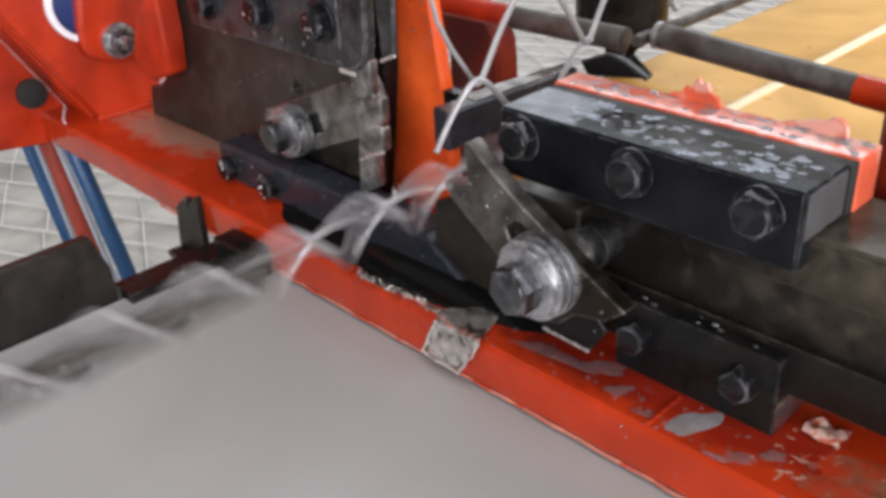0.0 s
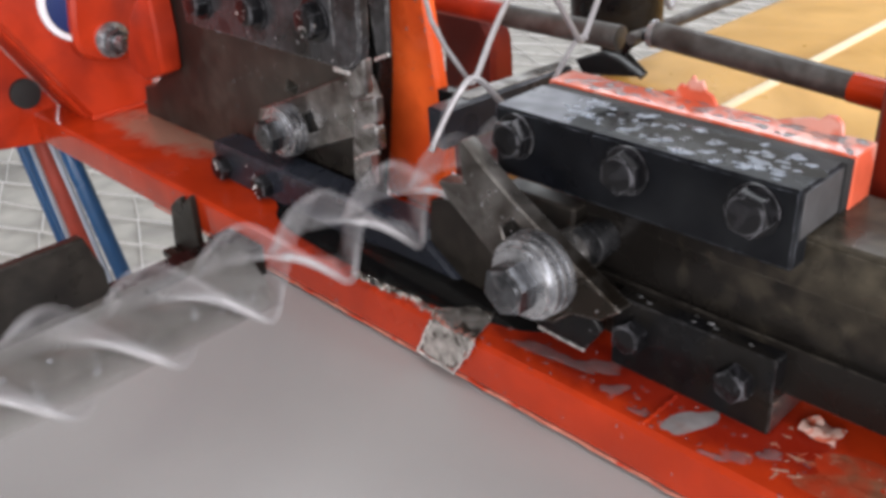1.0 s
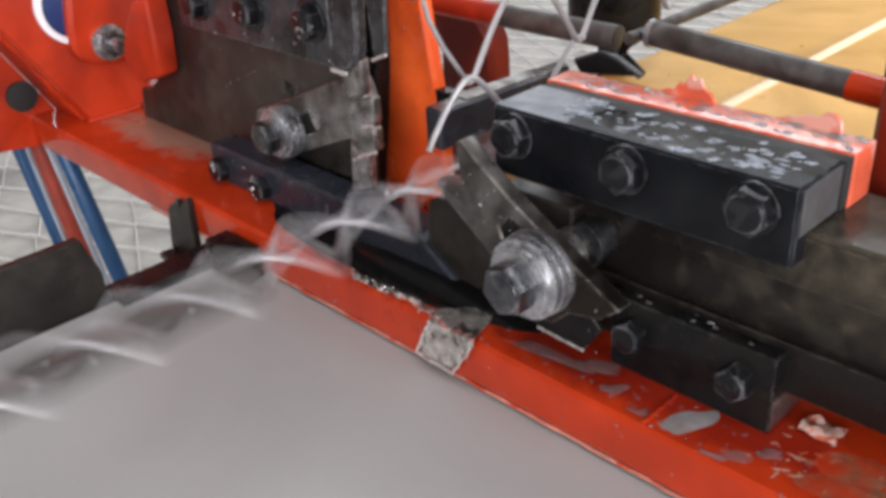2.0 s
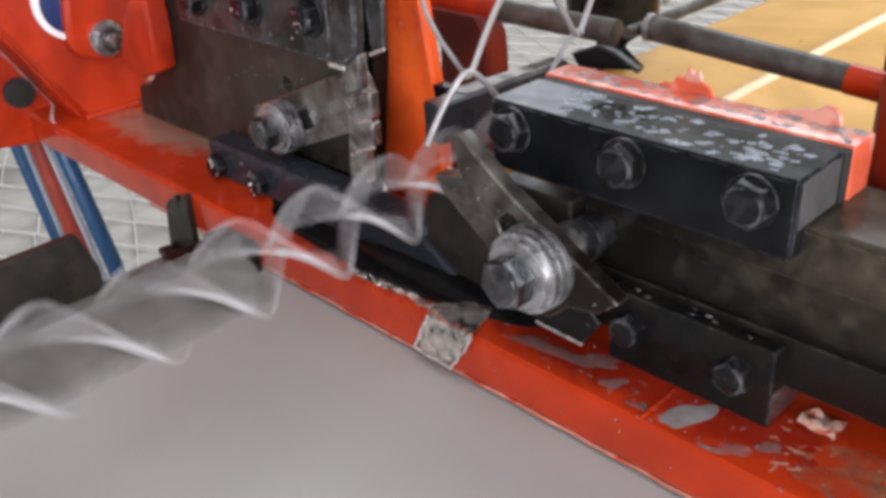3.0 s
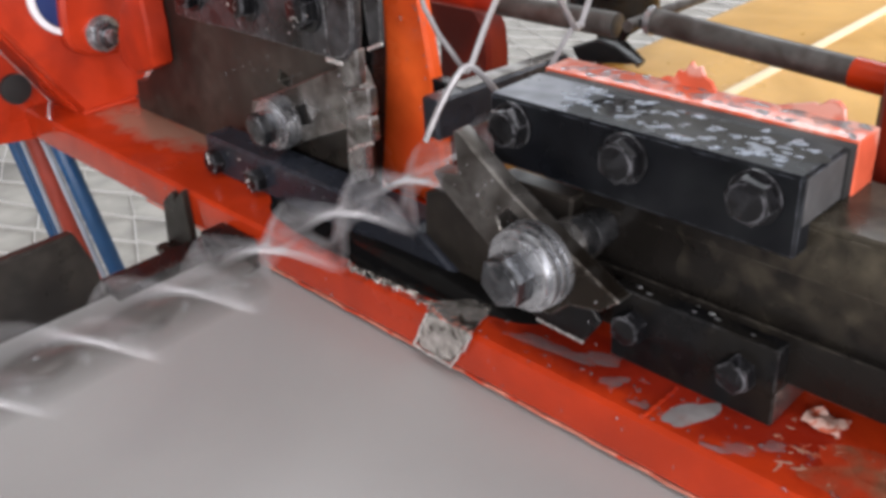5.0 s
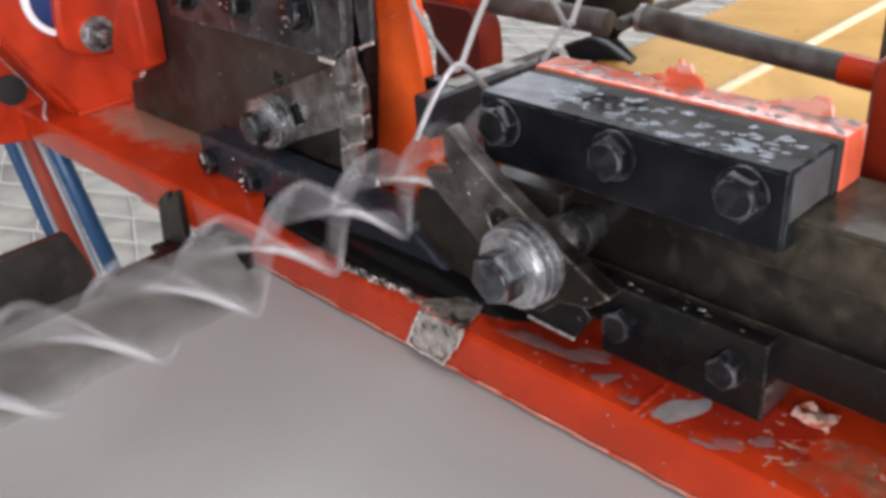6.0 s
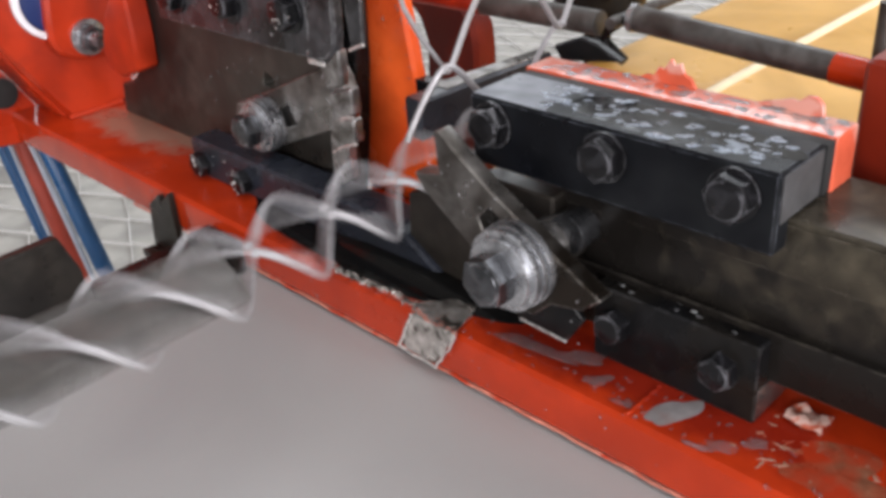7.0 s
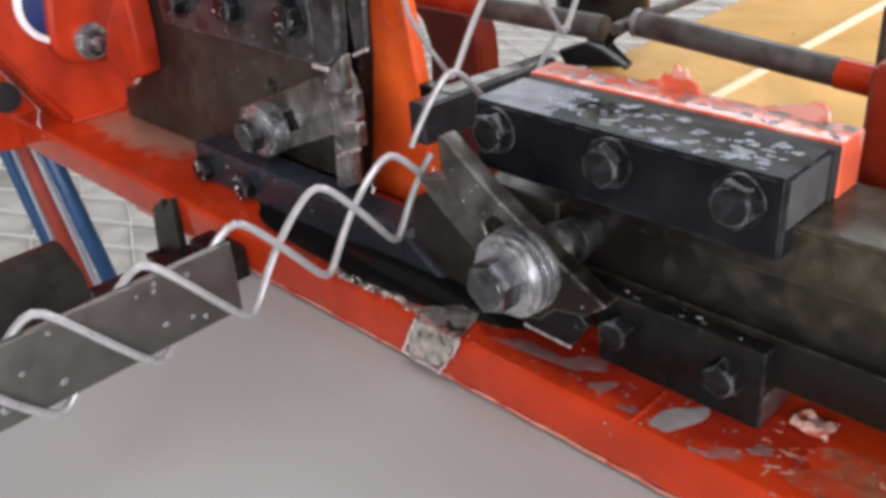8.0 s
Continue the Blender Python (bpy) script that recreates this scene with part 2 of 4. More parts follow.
WALL = mat("wall_plaster", (0.34, 0.33, 0.31), 0.85, var=0.08, scale=6, second=(0.26, 0.25, 0.24), mix_scale=1.5)


# ---------------- mesh helpers ----------------
def finish(bm, name, material, smooth=True):
    bmesh.ops.recalc_face_normals(bm, faces=bm.faces)
    me = bpy.data.meshes.new(name)
    bm.to_mesh(me)
    bm.free()
    me.materials.append(material)
    if smooth:
        for p in me.polygons:
            p.use_smooth = True
        me.set_sharp_from_angle(angle=radians(35))
    return me


ORIGIN = {}


def thing(name, at, label, category, group="", kind=""):
    ob = new(name)
    ob.empty_display_size = 0.01
    ob.location = at
    ORIGIN[ob] = Vector(at)
    return tagged(ob, label, category, group, kind)


def part(name, bm, material, parent, label=""):
    """One mesh under a thing or a part; bm is in world metres."""
    o = ORIGIN[parent]
    bmesh.ops.translate(bm, verts=bm.verts, vec=-o)
    ob = new(name, finish(bm, name, material))
    ob.parent = parent
    ORIGIN[ob] = o
    return tagged(ob, label)


def solid(name, bm, material, label, category, group="", kind=""):
    """A thing of one mesh, with its origin at its base."""
    vs = [v.co for v in bm.verts]
    at = Vector((sum(v.x for v in vs) / len(vs), sum(v.y for v in vs) / len(vs), min(v.z for v in vs)))
    bmesh.ops.translate(bm, verts=bm.verts, vec=-at)
    ob = new(name, finish(bm, name, material))
    ob.location = at
    ORIGIN[ob] = at
    return tagged(ob, label, category, group, kind)


def bevelled(bm, geom_edges, width, segments=3):
    if width:
        bmesh.ops.bevel(bm, geom=geom_edges, offset=width, segments=segments, affect='EDGES', profile=0.6, clamp_overlap=True)


def box(x0, x1, y0, y1, z0, z1, bevel=0.001, bm=None):
    own = bmesh.new()
    bmesh.ops.create_cube(own, size=1, matrix=Matrix.Translation(((x0 + x1) / 2, (y0 + y1) / 2, (z0 + z1) / 2))
                          @ Matrix.Diagonal((x1 - x0, y1 - y0, z1 - z0, 1)))
    bevelled(own, own.edges[:], bevel)
    return joined(bm, own)


def joined(bm, own):
    if bm is None:
        return own
    me = bpy.data.meshes.new("join")
    own.to_mesh(me)
    own.free()
    bm.from_mesh(me)
    bpy.data.meshes.remove(me)
    return bm


AXES = {"y": lambda a, b, d: (a, d, b), "x": lambda a, b, d: (d, a, b), "z": lambda a, b, d: (a, b, d)}


def plate(outline, axis, d0, d1, holes=(), bevel=0.0008, bm=None):
    """A flat plate: an outline (and holes) in the plane across the axis, from d0 to d1 along it."""
    own = bmesh.new()
    put = AXES[axis]
    loops = []
    for loop in (outline, *holes):
        vs = [own.verts.new(put(a, b, d0)) for a, b in loop]
        loops.append([own.edges.new((vs[i], vs[(i + 1) % len(vs)])) for i in range(len(vs))])
    edges = [e for l in loops for e in l]
    bmesh.ops.triangle_fill(own, use_beauty=True, use_dissolve=False, edges=edges)
    ext = bmesh.ops.extrude_face_region(own, geom=own.faces[:] + own.edges[:])
    vec = Vector(put(0, 0, d1 - d0))
    bmesh.ops.translate(own, verts=[g for g in ext["geom"] if isinstance(g, bmesh.types.BMVert)], vec=vec)
    bmesh.ops.recalc_face_normals(own, faces=own.faces)
    if bevel:
        rim = [e for e in own.edges if len(e.link_faces) == 2 and e.calc_face_angle(0) > 0.3]
        bevelled(own, rim, bevel, 1)
    return joined(bm, own)


def disc(c, axis, r, d0, d1, seg=40, bevel=0.001, bm=None, turn=0.0, hole=0.0):
    """A round (or, with few segments, many-sided) bar or ring along an axis; c is its centre across it."""
    ring = lambda rad: [(c[0] + rad * math.cos(turn + 2 * math.pi * i / seg), c[1] + rad * math.sin(turn + 2 * math.pi * i / seg)) for i in range(seg)]
    own = plate(ring(r), axis, d0, d1, [ring(hole)] if hole else (), bevel=0)
    own.normal_update()
    rim = [e for e in own.edges if len(e.link_faces) == 2 and e.calc_face_angle(0) > 1.2]
    bevelled(own, rim, bevel, 2)
    return joined(bm, own)


def tube(points, r, seg=10, closed_ends=True, bm=None):
    """A round bar swept along points."""
    bm = bm or bmesh.new()
    pts = [Vector(p) for p in points]
    rings = []
    side = None
    for i, p in enumerate(pts):
        d = (pts[min(i + 1, len(pts) - 1)] - pts[max(i - 1, 0)]).normalized()
        if side is None:
            side = d.orthogonal().normalized()
        side = (side - d * side.dot(d)).normalized()
        up = d.cross(side)
        rings.append([bm.verts.new(p + r * (math.cos(2 * math.pi * k / seg) * side + math.sin(2 * math.pi * k / seg) * up)) for k in range(seg)])
    for a, b in zip(rings, rings[1:]):
        for k in range(seg):
            bm.faces.new((a[k], a[(k + 1) % seg], b[(k + 1) % seg], b[k]))
    if closed_ends:
        bm.faces.new(rings[0][::-1])
        bm.faces.new(rings[-1])
    return bm


def hex_bolt(parent, c, y_face, af, height, material, washer=0.0, name="bolt", turn=0.2, label=""):
    """A hexagon head with a chamfered crown that points to -y."""
    r = af / math.sqrt(3)
    bm = disc(c, "y", r, y_face - height, y_face, seg=6, bevel=0.0012, turn=turn)
    disc(c, "y", af * 0.44, y_face - height - 0.0006, y_face - height + 0.001, seg=24, bevel=0.0005, bm=bm)
    bolt = part(name, bm, material, parent, label)
    if washer:
        part("washer", disc(c, "y", washer, y_face - 0.0022, y_face + 0.0005, seg=32, bevel=0.0005), material, bolt)
    return bolt


def blob(rng, cx, cy, z, rx, ry, height, turn=0.0, seg=18, bm=None, rough=0.25, profile=((1.0, 0.0), (0.93, 0.55), (0.7, 0.9))):
    """An uneven flat drop or puddle on a level face."""
    bm = bm or bmesh.new()
    ph = [rng.uniform(0, 6.28) for _ in range(4)]
    rings = []
    for f, h in profile:
        ring = []
        for i in range(seg):
            a = 2 * math.pi * i / seg
            k = 1 + rough * (0.5 * math.sin(2 * a + ph[0]) + 0.35 * math.sin(3 * a + ph[1]) + 0.25 * math.sin(5 * a + ph[2]))
            x, y = rx * f * k * math.cos(a), ry * f * k * math.sin(a)
            ring.append(bm.verts.new((cx + x * math.cos(turn) - y * math.sin(turn), cy + x * math.sin(turn) + y * math.cos(turn), z + h * height)))
        rings.append(ring)
    top = bm.verts.new((cx, cy, z + height))
    for a, b in zip(rings, rings[1:]):
        for i in range(seg):
            bm.faces.new((a[i], a[(i + 1) % seg], b[(i + 1) % seg], b[i]))
    for i in range(seg):
        bm.faces.new((rings[-1][i], rings[-1][(i + 1) % seg], top))
    bm.faces.new(rings[0][::-1])
    return bm


# ---------------- hall: floor, with walls and ceiling added out of view ---
FLOOR = -0.9
RAIL_TOP = -0.104
tagged(solid("floor", box(-5, 5, -5.2, 5.2, FLOOR - 0.2, FLOOR, 0), CONCRETE, "pale stained concrete workshop floor", "floor", kind="structure"))
bm = plate([(-5.4, -1.1), (5.4, -1.1), (5.4, 4.2), (-5.4, 4.2)], "x", -5.2, -5.0, [[(1.0, 1.2), (5.0, 1.2), (5.0, 3.0), (1.0, 3.0)]], bevel=0)
solid("wall_west", bm, WALL, "plain plastered wall out of view, added to hold the openings", "wall", kind="structure")
bm = plate([(-5.0, -1.1), (5.0, -1.1), (5.0, 4.2), (-5.0, 4.2)], "y", 5.2, 5.4, [[(-4.9, 2.8), (-0.6, 2.8), (-0.6, 3.9), (-4.9, 3.9)]], bevel=0)
solid("wall_north", bm, WALL, "plain plastered wall out of view, added to hold the openings", "wall", kind="structure")
bm = plate([(-5.0, -1.1), (5.0, -1.1), (5.0, 4.2), (-5.0, 4.2)], "y", -5.4, -5.2, [[(1.1, 0.7), (4.7, 0.7), (4.7, 3.1), (1.1, 3.1)]], bevel=0)
solid("wall_south", bm, WALL, "plain plastered wall out of view, added to hold the openings", "wall", kind="structure")
bm = plate([(-5.4, -1.1), (5.4, -1.1), (5.4, 4.2), (-5.4, 4.2)], "x", 5.0, 5.2, [[(-3.7, -0.5), (1.9, -0.5), (1.9, 2.3), (-3.7, 2.3)]], bevel=0)
solid("wall_east", bm, WALL, "plain plastered wall out of view, added with an open gate", "wall", kind="structure")
bm = plate([(-5.2, -5.4), (5.2, -5.4), (5.2, 5.4), (-5.2, 5.4)], "z", 4.0, 4.2,
           [[(-4.5, 2.6), (0.1, 2.6), (0.1, 4.8), (-4.5, 4.8)], [(1.2, 2.3), (4.6, 2.3), (4.6, 4.9), (1.2, 4.9)], [(-0.8, -1.6), (3.2, -1.6), (3.2, 0.0), (-0.8, 0.0)]], bevel=0)
solid("ceiling", bm, WALL, "grey ceiling out of view, added with three roof lights", "ceiling", kind="structure")

# ---------------- machine frame ----------------
frame_thing = thing("machine_frame", (0, 0, FLOOR), "glossy orange-red painted welded steel machine frame, wet with oil", "machine frame")
rail = part("rail", box(-0.9, 0.6, -0.031, 0.11, -0.132, RAIL_TOP, 0.0058), RED_WET, frame_thing, "orange-red rail with wet, grimy patches and painted shade")
part("pale_edge", tube([(-0.4 + 0.01 * i, -0.0302 - 0.0003 * math.sin(1.7 * i), -0.1315 + 0.0003 * math.sin(2.9 * i)) for i in range(96)], 0.0009, 8), PINK, frame_thing, "thin pale red line along the lower edge")
for x in (-0.2, 0.55):
    part("leg", box(x - 0.04, x + 0.04, 0.0, 0.08, FLOOR, -0.1321, 0.003), RED, frame_thing)
part("post", plate([(-0.235, RAIL_TOP), (-0.235, 0.5), (-0.19, 0.5), (-0.1865, 0.03), (-0.178, -0.023), (-0.1755, -0.048), (-0.174, -0.088), (-0.168, RAIL_TOP)], "y", 0.06, 0.07, bevel=0.002), RED_LIT,
     frame_thing, "upright orange-red post, paint brightened as lit")
# end housing: a leaning side plate on the rail
part("side_plate", plate([(-0.004, RAIL_TOP), (-0.125, 0.105), (-0.125, 0.2), (0.1, 0.2), (0.095, 0.0), (0.072, -0.06), (0.05, RAIL_TOP)], "x", -0.549, -0.54,
     bevel=0.003), RED, frame_thing)
part("web", plate([(-0.0035, -0.111), (-0.125, 0.105), (-0.121, 0.107), (0.0045, -0.111)], "x", -0.6, -0.5492, bevel=0.0008), RED, frame_thing)
part("weld_bead", tube([(-0.538, -0.006 + 0.004 * i, RAIL_TOP + 0.001 + 0.0005 * (i % 2)) for i in range(13)], 0.0025, 8), RED, frame_thing)
part("seam", tube([(0.034 + 0.0004 * (i % 3), -0.0285 + 0.002 * i, RAIL_TOP + 0.0002) for i in range(14)], 0.0011, 8), RED_WET, frame_thing, "weld seam across the rail")
part("gusset", plate([(-0.25, -0.105), (-0.25, 0.1), (-0.12, 0.09), (-0.01, -0.1), (0.012, -0.139), (-0.001, -0.1375), (-0.051, -0.13)], "x", -0.604, -0.6, bevel=0.001), RED, frame_thing)
part("upright", box(0.068, 0.15, 0.085, 0.2, RAIL_TOP, 0.03, 0.006), RED_SHADED, frame_thing, "red upright, painted dark as in shade, that holds a guide rod")
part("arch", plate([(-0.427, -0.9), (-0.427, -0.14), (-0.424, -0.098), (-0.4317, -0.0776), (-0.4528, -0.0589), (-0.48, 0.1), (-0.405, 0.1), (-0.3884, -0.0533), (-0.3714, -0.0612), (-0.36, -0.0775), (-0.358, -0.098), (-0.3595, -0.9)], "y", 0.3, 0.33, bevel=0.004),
     RED_SHADED, frame_thing)

# bore collar and bolt on the side plate
ram = thing("hydraulic_cylinder", (-0.54, -0.012, -0.03), "navy blue cylinder with a white collar in the side plate", "cylinder")
part("collar", disc((0.004, -0.0055), "x", 0.032, -0.54, -0.532, seg=48, bevel=0.003, hole=0.0262), WHITE, ram, "white collar ring")
part("barrel", disc((0.004, -0.0055), "x", 0.0258, -0.5402, -0.534, seg=48, bevel=0.004), NAVY, ram)
part("boss", plate([(-0.001, 0.12), (-0.0019, 0.0173), (-0.0044, 0.0005), (-0.0081, -0.0207), (-0.0093, -0.0363), (-0.006, -0.046), (0.004, -0.053), (0.02, -0.057), (0.06, -0.06), (0.06, 0.12)],
     "x", -0.5395, -0.525, bevel=0.005), RED, ram, "red painted boss with a rounded rim")
pin = thing("side_bolt", (-0.525, 0.02, -0.045), "shiny zinc-plated bolt and washer in the red boss", "bolt")
part("washer", disc((0.021, -0.0385), "x", 0.0148, -0.525, -0.522, seg=32, bevel=0.001), ZINC, pin)
part("head", disc((0.021, -0.0385), "x", 0.0108, -0.522, -0.513, seg=6, bevel=0.0012, turn=0.3), OILZINC, pin)
part("stud", disc((0.021, -0.0385), "x", 0.006, -0.513, -0.506, seg=20, bevel=0.001), ZINC, pin)
# Black disc drawn as the dark of the pivot hole.
solid("pivot_hole_shade", disc((-0.034, -0.085), "x", 0.013, -0.6002, -0.595, seg=32, bevel=0.002), SHADE_BLACK, "black disc standing for the shade in the gusset hole", "plug")

# ---------------- cutter station by the weaving line ----------------
rng = random.Random(4)
GUIDE_TOP = -0.0118
guide = thing("guide_bar", (0.2, 0.04, RAIL_TOP), "long brown oily steel guide bar lying above the red rail", "guide bar")
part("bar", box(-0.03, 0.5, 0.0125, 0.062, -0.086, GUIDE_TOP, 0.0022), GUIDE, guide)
# Thin strip drawn for the band of reflected highlight.
part("upper_strip", box(-0.03, 0.5, 0.0117, 0.0123, -0.036, GUIDE_TOP - 0.0025, 0.0002), GUIDE, guide, "thin strip along the top, standing for a reflected highlight")
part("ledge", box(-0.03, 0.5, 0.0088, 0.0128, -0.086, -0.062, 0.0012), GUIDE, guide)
part("foot", box(0.3, 0.36, 0.012, 0.06, RAIL_TOP, -0.0862, 0.001), BROWN, guide)
part("foot", box(-0.029, -0.006, 0.02, 0.06, RAIL_TOP, -0.0862, 0.001), BROWN, guide)
part("bush", disc((-0.0195, -0.045), "y", 0.0095, -0.001, 0.0123, seg=32, bevel=0.003), OILZINC, guide, "greasy round bush with a bright rim")

block = thing("clamp_block", (0, 0.018, -0.0235), "black oiled steel clamp block with water drops on top, three bolts", "clamp block", "clamp blocks")
part("body", plate([(0.0, -0.0235), (0.0, 0.0112), (0.0355, 0.0112), (0.0355, GUIDE_TOP + 0.0003), (0.0112, GUIDE_TOP + 0.0003), (0.0112, -0.0235)], "x", -0.0765, 0.078, bevel=0.0013), DRY, block)
# Black filler paints the dark gap between block and backing plate.
part("gap_shade", box(-0.0755, 0.0789, 0.0357, 0.0421, GUIDE_TOP + 0.0005, 0.0106, 0.0004), SHADE_BLACK, block, "black filler standing for the shade in the gap behind the block")
# Pale sheet paints the sheen on the unwetted end of the top.
sheen_rim = [(-0.0753, 0.0012), (-0.0753, 0.0343)] + [(-0.036 + 0.0045 * math.sin(0.9 * i) + 0.0025 * math.sin(2.3 * i + 1), 0.0343 - 0.0331 * i / 16) for i in range(17)]
part("sheen_patch", plate(sheen_rim, "z", 0.0108, 0.01128, bevel=0), SHEEN, block, "pale end of the top, reflected sheen painted in")
part("wet_patch", blob(rng, 0.0205, 0.0186, 0.01125, 0.05, 0.0155, 0.00012, seg=44, rough=0.2, profile=((1.0, 0.0), (0.75, 0.5), (0.45, 0.85))), WETBLACK, block, "glossy wet oil film")
part("sawn_end", box(0.0777, 0.0784, 0.0026, 0.0341, GUIDE_TOP + 0.0016, 0.0096, 0.0003), ENDGREY, block, "bare grey sawn end")
for i, x in enumerate((-0.062, 0.001, 0.0605)):
    hex_bolt(block, (x, -0.0012), 0.0002, 0.0175, 0.0085, WETBOLT, 0.0113, turn=0.25 + 0.3 * i)
SOFT = ((1.0, 0.0), (0.8, 0.38), (0.5, 0.8))
drops = bmesh.new()
for _ in range(95):
    x = rng.uniform(-0.048, 0.07)
    y = 0.004 + 0.029 * rng.random()
    if abs(y - 0.0185 - 0.1 * (0.02 - x)) > 0.012 and rng.random() < 0.6:
        continue
    s = rng.uniform(0.0005, 0.0017) * (1.6 if rng.random() < 0.22 else 1)
    blob(rng, x, y, 0.0113, s * rng.uniform(1.2, 2.4), s, s * 0.2, turn=rng.gauss(0.25, 0.35), seg=14, bm=drops, rough=0.55, profile=SOFT)
tagged(part("coolant", drops, DROP, block, "pale milky coolant drops, partly painted sky reflection"), kind="stuff")

backing = thing("backing_plate", (0, 0.05, RAIL_TOP), "red painted backing plate with wet, torn top edge, pale glare painted in", "backing plate")
part("plate", box(-0.078, 0.0795, 0.0422, 0.0612, RAIL_TOP, 0.0118, 0.0012), RED_GLARE, backing)
part("torn_tab", plate([(-0.025, 0.0112), (-0.019, 0.0142), (-0.0155, 0.0138), (-0.0125, 0.0188), (-0.0102, 0.0176), (-0.0062, 0.0238), (-0.0042, 0.0208), (-0.0012, 0.0222),
     (0.0012, 0.0172), (0.0042, 0.0162), (0.0075, 0.0112)], "y", 0.0585, 0.0605, bevel=0.0004), RED_GLARE, backing)
part("torn_tab", plate([(0.034, 0.0112), (0.041, 0.0136), (0.045, 0.0146), (0.0515, 0.0166), (0.0545, 0.0162), (0.058, 0.0192), (0.0622, 0.0194), (0.0652, 0.0168), (0.0662, 0.0112)],
     "y", 0.0585, 0.0606, bevel=0.0004), RED_GLARE, backing)
wet = bmesh.new()
for _ in range(80):
    s = rng.uniform(0.0006, 0.0019)
    blob(rng, rng.uniform(-0.07, 0.076), rng.uniform(0.044, 0.0595), 0.0118, s * rng.uniform(1.2, 2.6), s, s * 0.22, turn=rng.gauss(0.2, 0.4), seg=12, bm=wet, rough=0.55, profile=SOFT)
tagged(part("coolant", wet, MILK, backing, "pale milky coolant drops, partly painted sky reflection"), kind="stuff")

low = thing("lower_clamp_bar", (0.037, 0.008, RAIL_TOP), "black oiled lower clamp bar on the wet red rail", "clamp bar", "lower clamp bars")
part("bar", box(-0.004, 0.078, 0, 0.0122, RAIL_TOP, -0.0655, 0.0013), BLACK, low)
for i, x in enumerate((0.0085, 0.062)):
    hex_bolt(low, (x, -0.082), 0.0002, 0.0145, 0.008, WETBOLT, 0, turn=0.5 + 0.2 * i)

part("heel", box(-0.004, 0.0776, 0.0124, 0.034, RAIL_TOP, -0.0864, 0.0008), BLACK, low)
part("sawn_end", box(0.0777, 0.0784, 0.0014, 0.0332, RAIL_TOP + 0.002, -0.0872, 0.0003), WETSTEEL, low, "smooth wet sawn end")

flakes = bmesh.new()
for _ in range(10):
    s = rng.uniform(0.0006, 0.0018)
    blob(rng, rng.uniform(0.0, 0.076), rng.uniform(0.0015, 0.011), -0.0655, s * 1.7, s * 0.5, s * 0.3, turn=rng.gauss(0, 0.25), seg=8, bm=flakes, rough=0.5)
tagged(part("metal_flake", flakes, ZINC, low, "bright metal flakes"), kind="stuff")

dark = thing("bearing_plate", (-0.07, 0.01, RAIL_TOP), "brown-black steel bearing plate behind the cutter", "plate")
part("plate", plate([(-0.135, RAIL_TOP), (-0.131, -0.058), (-0.075, -0.032), (-0.031, -0.032), (-0.031, RAIL_TOP)], "y", 0.004, 0.016, bevel=0.001), BROWN, dark)

cutter = thing("wire_cutter", (-0.03, -0.02, -0.09), "worn bare steel cutter arm bolted on a pivot", "cutter", "wire cutters")
part("arm", plate([(-0.0803, -0.002), (-0.077, -0.0005), (-0.0641, -0.0105), (-0.0476, -0.0215), (-0.0329, -0.0302), (-0.0107, -0.0428), (0.0155, -0.0572), (0.0052, -0.066),
     (-0.012, -0.0695), (-0.022, -0.079), (-0.034, -0.0795), (-0.064, -0.0525), (-0.0895, -0.0345), (-0.0955, -0.0275), (-0.0945, -0.0255), (-0.0785, -0.0225)], "y", -0.022, -0.0125,
     [[(-0.052, -0.044), (-0.0545, -0.038), (-0.047, -0.0315), (-0.036, -0.0375), (-0.034, -0.044)]], bevel=0.0007), STEEL_SHADED, cutter)
part("lower_spring", plate([(-0.0455, -0.0905), (-0.0384, -0.0925), (-0.0105, -0.0938), (-0.001, -0.079), (-0.0145, -0.066), (-0.04, -0.07)], "y", -0.0122, -0.009, bevel=0.0006), BLACK, cutter,
     "thin steel leaf under the arm")
# Thin pale tube paints the bright line on the leaf.
part("leaf_edge", tube([(-0.0384, -0.0125, -0.0925), (-0.024, -0.0126, -0.0932), (-0.0105, -0.0125, -0.0938)], 0.0007, 8), GLINT, cutter, "bright line painted along the edge of the leaf")
PIV = (-0.029, -0.0525)
pivot = hex_bolt(cutter, PIV, -0.0372, 0.0215, 0.0115, OILZINC, 0, name="pivot_bolt", turn=0.35)
for r, d0, d1 in ((0.0208, -0.0255, -0.0221), (0.0185, -0.0268, -0.0256), (0.0204, -0.0298, -0.0269), (0.0182, -0.0309, -0.0299), (0.0198, -0.034, -0.031),
                  (0.0172, -0.0372, -0.0341)):
    part("washer", disc(PIV, "y", r, d0, d1, seg=48, bevel=0.0009), ZINC, pivot)
part("spacer", disc(PIV, "y", 0.012, -0.0124, 0.0158, seg=32, bevel=0.0005), STEEL, cutter)

specks = bmesh.new()
for _ in range(34):
    s = rng.uniform(0.0002, 0.0006)
    u = rng.random()
    own = blob(rng, 0, 0, 0, s * 1.5, s, s * 0.5, turn=rng.uniform(0, 3), seg=8, rough=0.5)
    bmesh.ops.transform(own, matrix=Matrix.Translation((-0.083 + 0.085 * u + rng.gauss(0, 0.003), -0.022, -0.018 - 0.05 * u + rng.gauss(0, 0.006))) @ pose(0, 0, 0, 90, 0, 0), verts=own.verts)
    joined(specks, own)
tagged(part("metal_speck", specks, ZINC, cutter, "bright metal specks"), kind="stuff")

# bent galvanised strip over the rail edge
strip = bmesh.new()
TOP = (Vector((-0.1002, -0.024, -0.1022)), Vector((-0.0723, -0.0058, -0.1022)))
